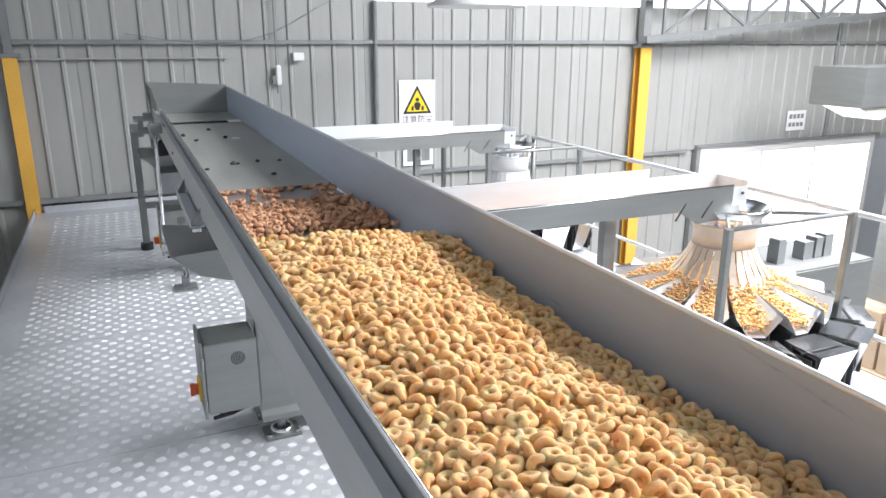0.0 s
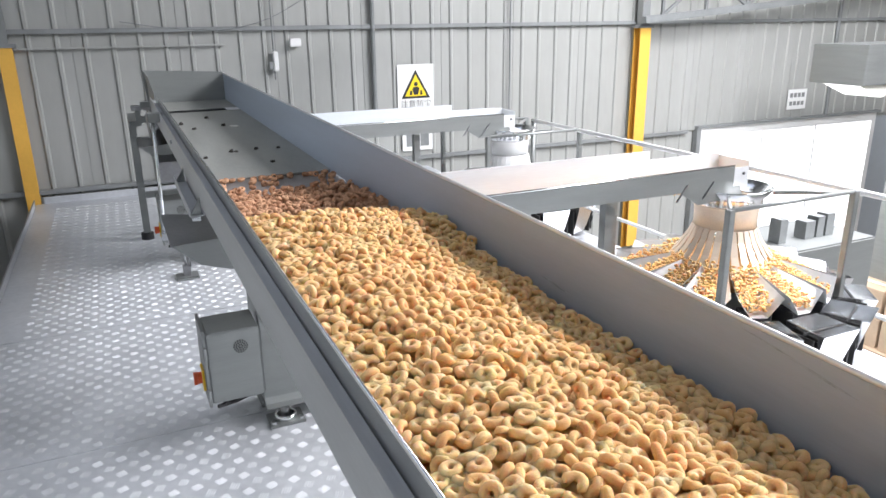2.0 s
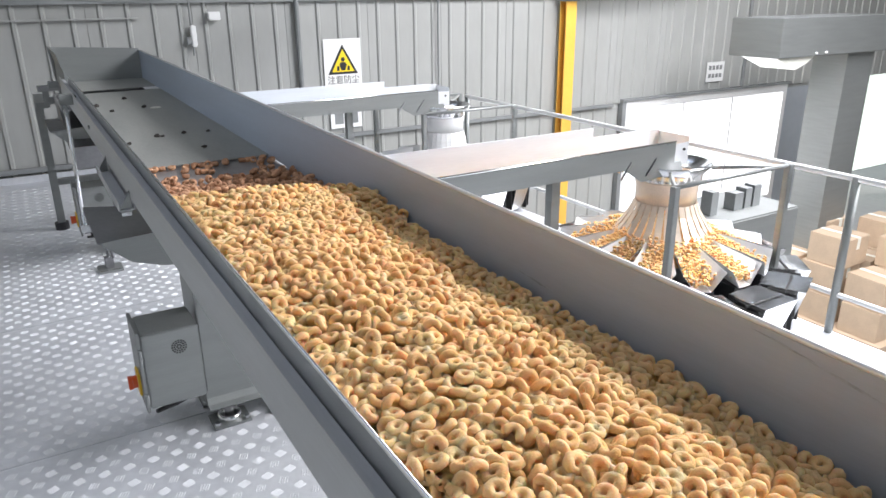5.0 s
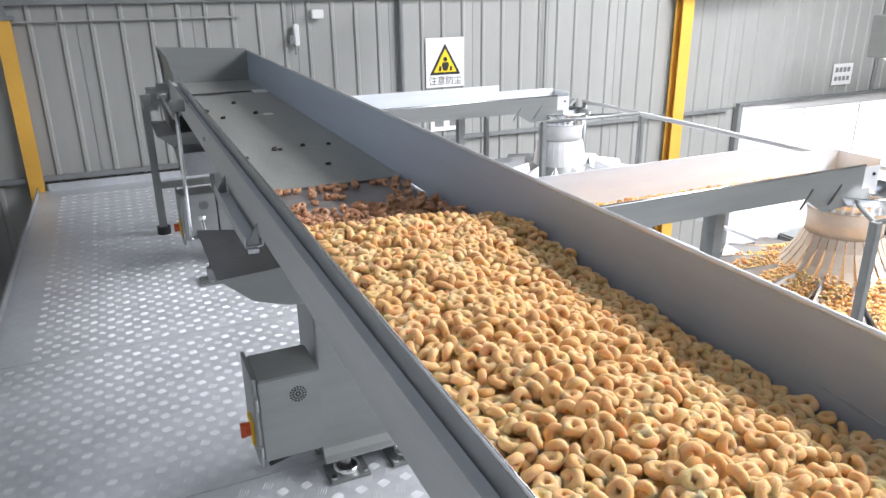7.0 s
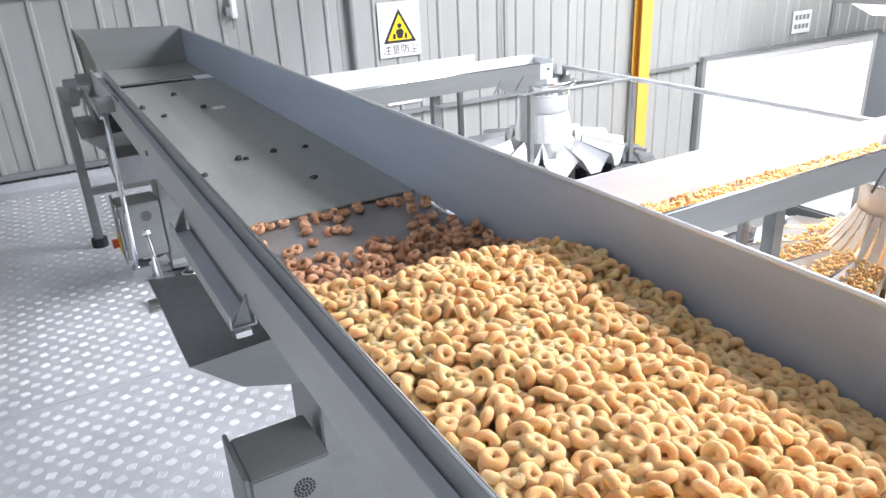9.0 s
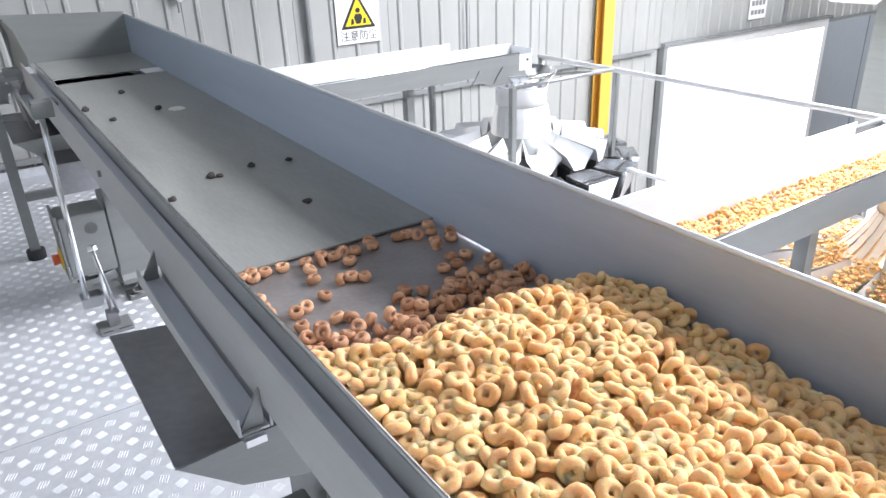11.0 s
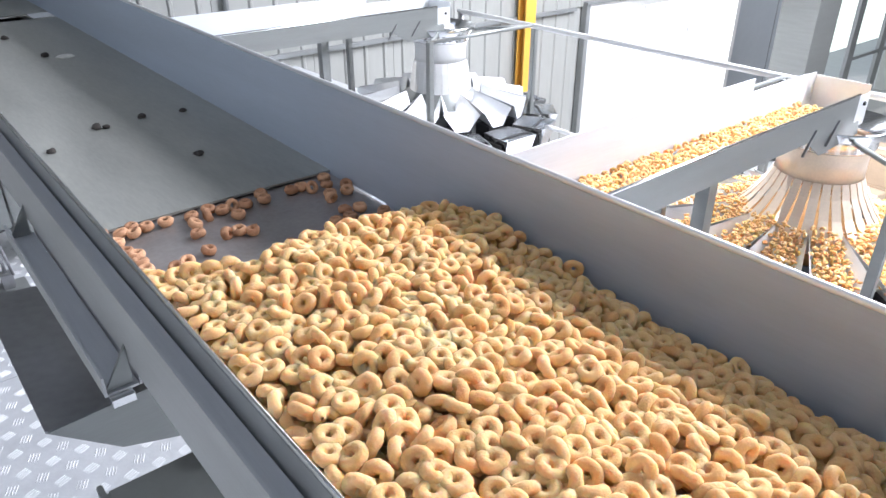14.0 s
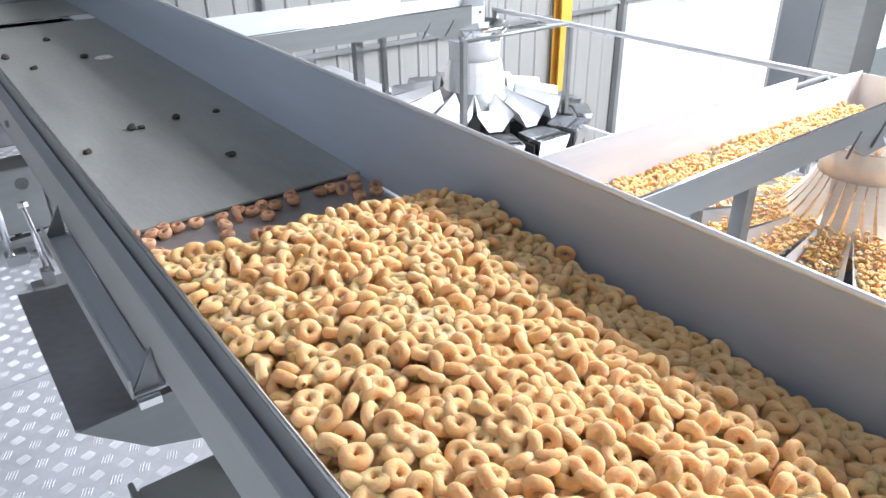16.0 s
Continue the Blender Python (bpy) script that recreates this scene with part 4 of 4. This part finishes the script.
for x, y, s, tall in ((0.862, 4.012, 0.010, 0.9), (0.880, 4.006, 0.008, 0.6), (0.962, 4.03, 0.009, 0.8), (1.049, 4.02, 0.008, 0.7), (0.968, 3.74, 0.009, 0.7),
                      (0.754, 3.92, 0.008, 1.0), (0.755, 4.87, 0.010, 1.2), (0.798, 4.69, 0.010, 0.8), (0.938, 4.745, 0.010, 1.1), (0.899, 5.06, 0.010, 1.0)):
    crumb(x, y, s * 1.05, tall * 0.8)
bm = bmesh.new()
bmesh.ops.create_uvsphere(bm, u_segments=20, v_segments=10, radius=1.0)
for v in bm.verts:
    k = 1 + 0.45 * noise.noise(v.co * 1.3 + Vector((4, 1, 2)))
    v.co = Vector((v.co.x * 0.024 * k, v.co.y * 0.030 * k, max(0.0, v.co.z) * 0.004))
spot = tagged(new("wet_smear", mesh_of("wet_smear", bm, SMEAR, smooth=True)), "pale glossy wet smear on the bare trough floor", "smear")
spot.location = (0.985, 4.715, tz(4.715, 0.8722))

# ---- signs and small wall things ----
def text_mesh(body, size, material, parent, m, name="lettering"):
    cu = bpy.data.curves.new(name, "FONT")
    cu.body, cu.size, cu.extrude, cu.align_x = body, size, 0.0006, "CENTER"
    tmp = new(name, cu)
    bpy.context.view_layer.update()
    me = bpy.data.meshes.new_from_object(tmp.evaluated_get(bpy.context.evaluated_depsgraph_get()))
    bpy.data.objects.remove(tmp)
    me.materials.clear()
    me.materials.append(material)
    ob = new(name, me)
    ob.parent = parent
    ob.matrix_basis = m
    return ob


SY = WALL_Y - 0.022
sign = thing("warning_sign", "white dust warning sign with a black-edged yellow triangle", "sign")
part("board", boxes((2.955, SY - 0.004, 0.555, 3.330, SY, 0.985)), WHITE, sign)
bm = bmesh.new()
prism(bm, [(2.99, 0.665), (3.292, 0.665), (3.141, 0.935)], "y", SY - 0.0065, SY - 0.0042)
part("triangle_border", bm, INK, sign, "black triangle border")
bm = bmesh.new()
prism(bm, [(3.028, 0.687), (3.254, 0.687), (3.141, 0.890)], "y", SY - 0.009, SY - 0.0067)
part("triangle", bm, SIGNY, sign, "yellow triangle")
bm = bmesh.new()
tube(bm, (3.141, SY - 0.0115, 0.800), (3.141, SY - 0.0092, 0.800), 0.020, 14)
prism(bm, [(3.122, 0.700), (3.160, 0.700), (3.178, 0.750), (3.165, 0.774), (3.117, 0.774), (3.104, 0.750)], "y", SY - 0.0115, SY - 0.0092)
for x in (3.088, 3.194):
    prism(bm, [(x - 0.013, 0.698), (x + 0.013, 0.698), (x + 0.013, 0.738), (x - 0.006, 0.742)], "y", SY - 0.0115, SY - 0.0092)
part("pictogram", bm, INK, sign, "plain black pictogram")
text_mesh("注意防尘", 0.082, INK, sign, pose(3.142, SY - 0.0055, 0.583, 90, 0, 0))
sign2 = thing("notice_sign", "small white notice with two lines of dark writing", "sign")
part("board", boxes((8.22, SY - 0.004, 0.25, 8.55, SY, 0.50)), WHITE, sign2)
for z, h in ((0.40, 0.055), (0.30, 0.05)):
    for i in range(4):
        part("text_bar", boxes((8.255 + 0.068 * i, SY - 0.006, z, 8.305 + 0.068 * i, SY - 0.0042, z + h)), GREYSTEEL, sign2)
sign3 = thing("notice_sign", "white notice board with two grey printed squares", "sign")
part("board", boxes((2.99, SY - 0.004, 0.16, 3.31, SY, 0.37)), WHITE, sign3)
for x in (3.03, 3.18):
    part("text_bar", boxes((x, SY - 0.006, 0.20, x + 0.09, SY - 0.0042, 0.32)), GREYSTEEL, sign3)
jb = thing("junction_box", "small white junction box on the wall", "junction box")
part("body", boxes((1.945, SY - 0.05, 1.175, 2.045, SY, 1.245)), WHITE, jb, bevel=0.006)
part("lid", boxes((1.95, SY - 0.056, 1.18, 2.04, SY - 0.05, 1.24)), WHITE, jb)
dev = thing("wall_handset", "white wall device with a dark hook", "wall device")
part("body", boxes((1.79, SY - 0.05, 0.97, 1.835, SY, 1.14)), WHITE, dev, bevel=0.008)
part("hook", boxes((1.755, SY - 0.045, 0.99, 1.788, SY, 1.05)), GREYSTEEL, dev)
cu = bpy.data.curves.new("cable", "CURVE")
cu.dimensions, cu.bevel_depth = "3D", 0.0035
sp = cu.splines.new("BEZIER")
sp.bezier_points.add(3)
for p, co in zip(sp.bezier_points, ((0.6, SY - 0.03, 1.40), (1.0, SY - 0.03, 1.345), (1.6, SY - 0.035, 1.36), (2.3, SY - 0.03, 1.68))):
    p.co, p.handle_left_type, p.handle_right_type = co, "AUTO", "AUTO"
cu.materials.append(GREYSTEEL)
tagged(new("wall_cable", cu), "thin grey cable sagging along the wall girt", "cable")
lamp = thing("pendant_lamp", "white dished pendant factory lamp", "lamp")
bm = bmesh.new()
lathe(bm, [(0.36, 1.585), (0.34, 1.60), (0.20, 1.66), (0.08, 1.72), (0.06, 1.78), (0.075, 1.785), (0.10, 1.73), (0.22, 1.67), (0.36, 1.605), (0.36, 1.585)], 32, 2.95, 6.0)
part("shade", bm, WHITE, lamp, smooth=True)
part("rod", tubes(((2.95, 6.0, 1.76), (2.95, 6.0, ROOF), 0.010)), GREYSTEEL, lamp)

# hopper head beside the window and goods on the ground
hop = thing("elevator_head", "grey sheet-metal elevator head with a pale film sleeve", "elevator")
part("hood", boxes((6.98, 5.75, 0.73, 8.92, 6.35, 1.11)), STEEL, hop, bevel=0.006)
bm = bmesh.new()
prism(bm, [(7.00, 0.729), (7.64, 0.729), (7.52, 0.66), (7.34, 0.60)], "y", 5.80, 6.2)
part("film_sleeve", bm, PLASTIC, hop, "pale translucent film sleeve")
part("trunk", boxes((8.32, 5.85, GROUND, 8.82, 6.25, 0.73)), STEEL, hop)
for x in (7.57, 7.74):
    part("bolt", tubes(((x, 5.755, 0.76), (x, 5.735, 0.76), 0.012)), WHITE, hop)


def carton(x, y, z, sx, sy, sz, turn):
    c = thing("carton", "brown taped cardboard carton", "box", "stacked cartons", at=(x, y, z))
    c.rotation_euler = (0, 0, radians(turn))
    part("body", boxes((-sx / 2, -sy / 2, 0, sx / 2, sy / 2, sz)), CARDBOARD, c, bevel=0.006)
    part("tape", boxes((-0.03, -sy / 2 - 0.002, 0.6 * sz, 0.03, sy / 2 + 0.002, sz + 0.002)), PLASTIC, c)
rng = random.Random(3)
for i in range(3):
    for j in range(3):
        for k in range(2 + (i + j) % 2):
            carton(8.2 + 0.50 * i + rng.uniform(-0.03, 0.03), 5.0 + 0.52 * j + rng.uniform(-0.03, 0.03), GROUND + 0.15 + 0.341 * k, 0.44, 0.44, 0.34, rng.uniform(-6, 6))
pal = thing("pallet", "pale wooden pallet under the cartons", "pallet")
part("deck", boxes((7.9, 4.7, GROUND + 0.11, 9.5, 6.32, GROUND + 0.15)), CARDBOARD, pal)
for y in (4.72, 5.45, 6.2):
    part("runner", boxes((7.9, y, GROUND, 9.5, y + 0.1, GROUND + 0.11)), CARDBOARD, pal)
mc = thing("machine_cabinet", "grey machine cabinet with short posts behind the weigher", "machine")
part("body", boxes((3.70, 3.85, GROUND, 4.65, 4.35, 0.06)), STEEL, mc, bevel=0.01)
for x, w, z in ((3.98, 0.06, 0.21), (4.20, 0.08, 0.17), (4.30, 0.06, 0.19), (4.38, 0.07, 0.20)):
    part("post", boxes((x, 4.0, 0.06, x + w, 4.08, z)), GREYSTEEL, mc)


# ---- what moves ----
def motions():
    walk(heap, [(t, pose(0, d, SLOPE * d)) for t, d in ((0, 0.0), (2, 0.078), (4, 0.172), (6.5, 0.300), (8, 0.385), (10.5, 0.500), (11.5, 0.545), (13, 0.585), (14.5, 0.625), (16, 0.675))])


motions()
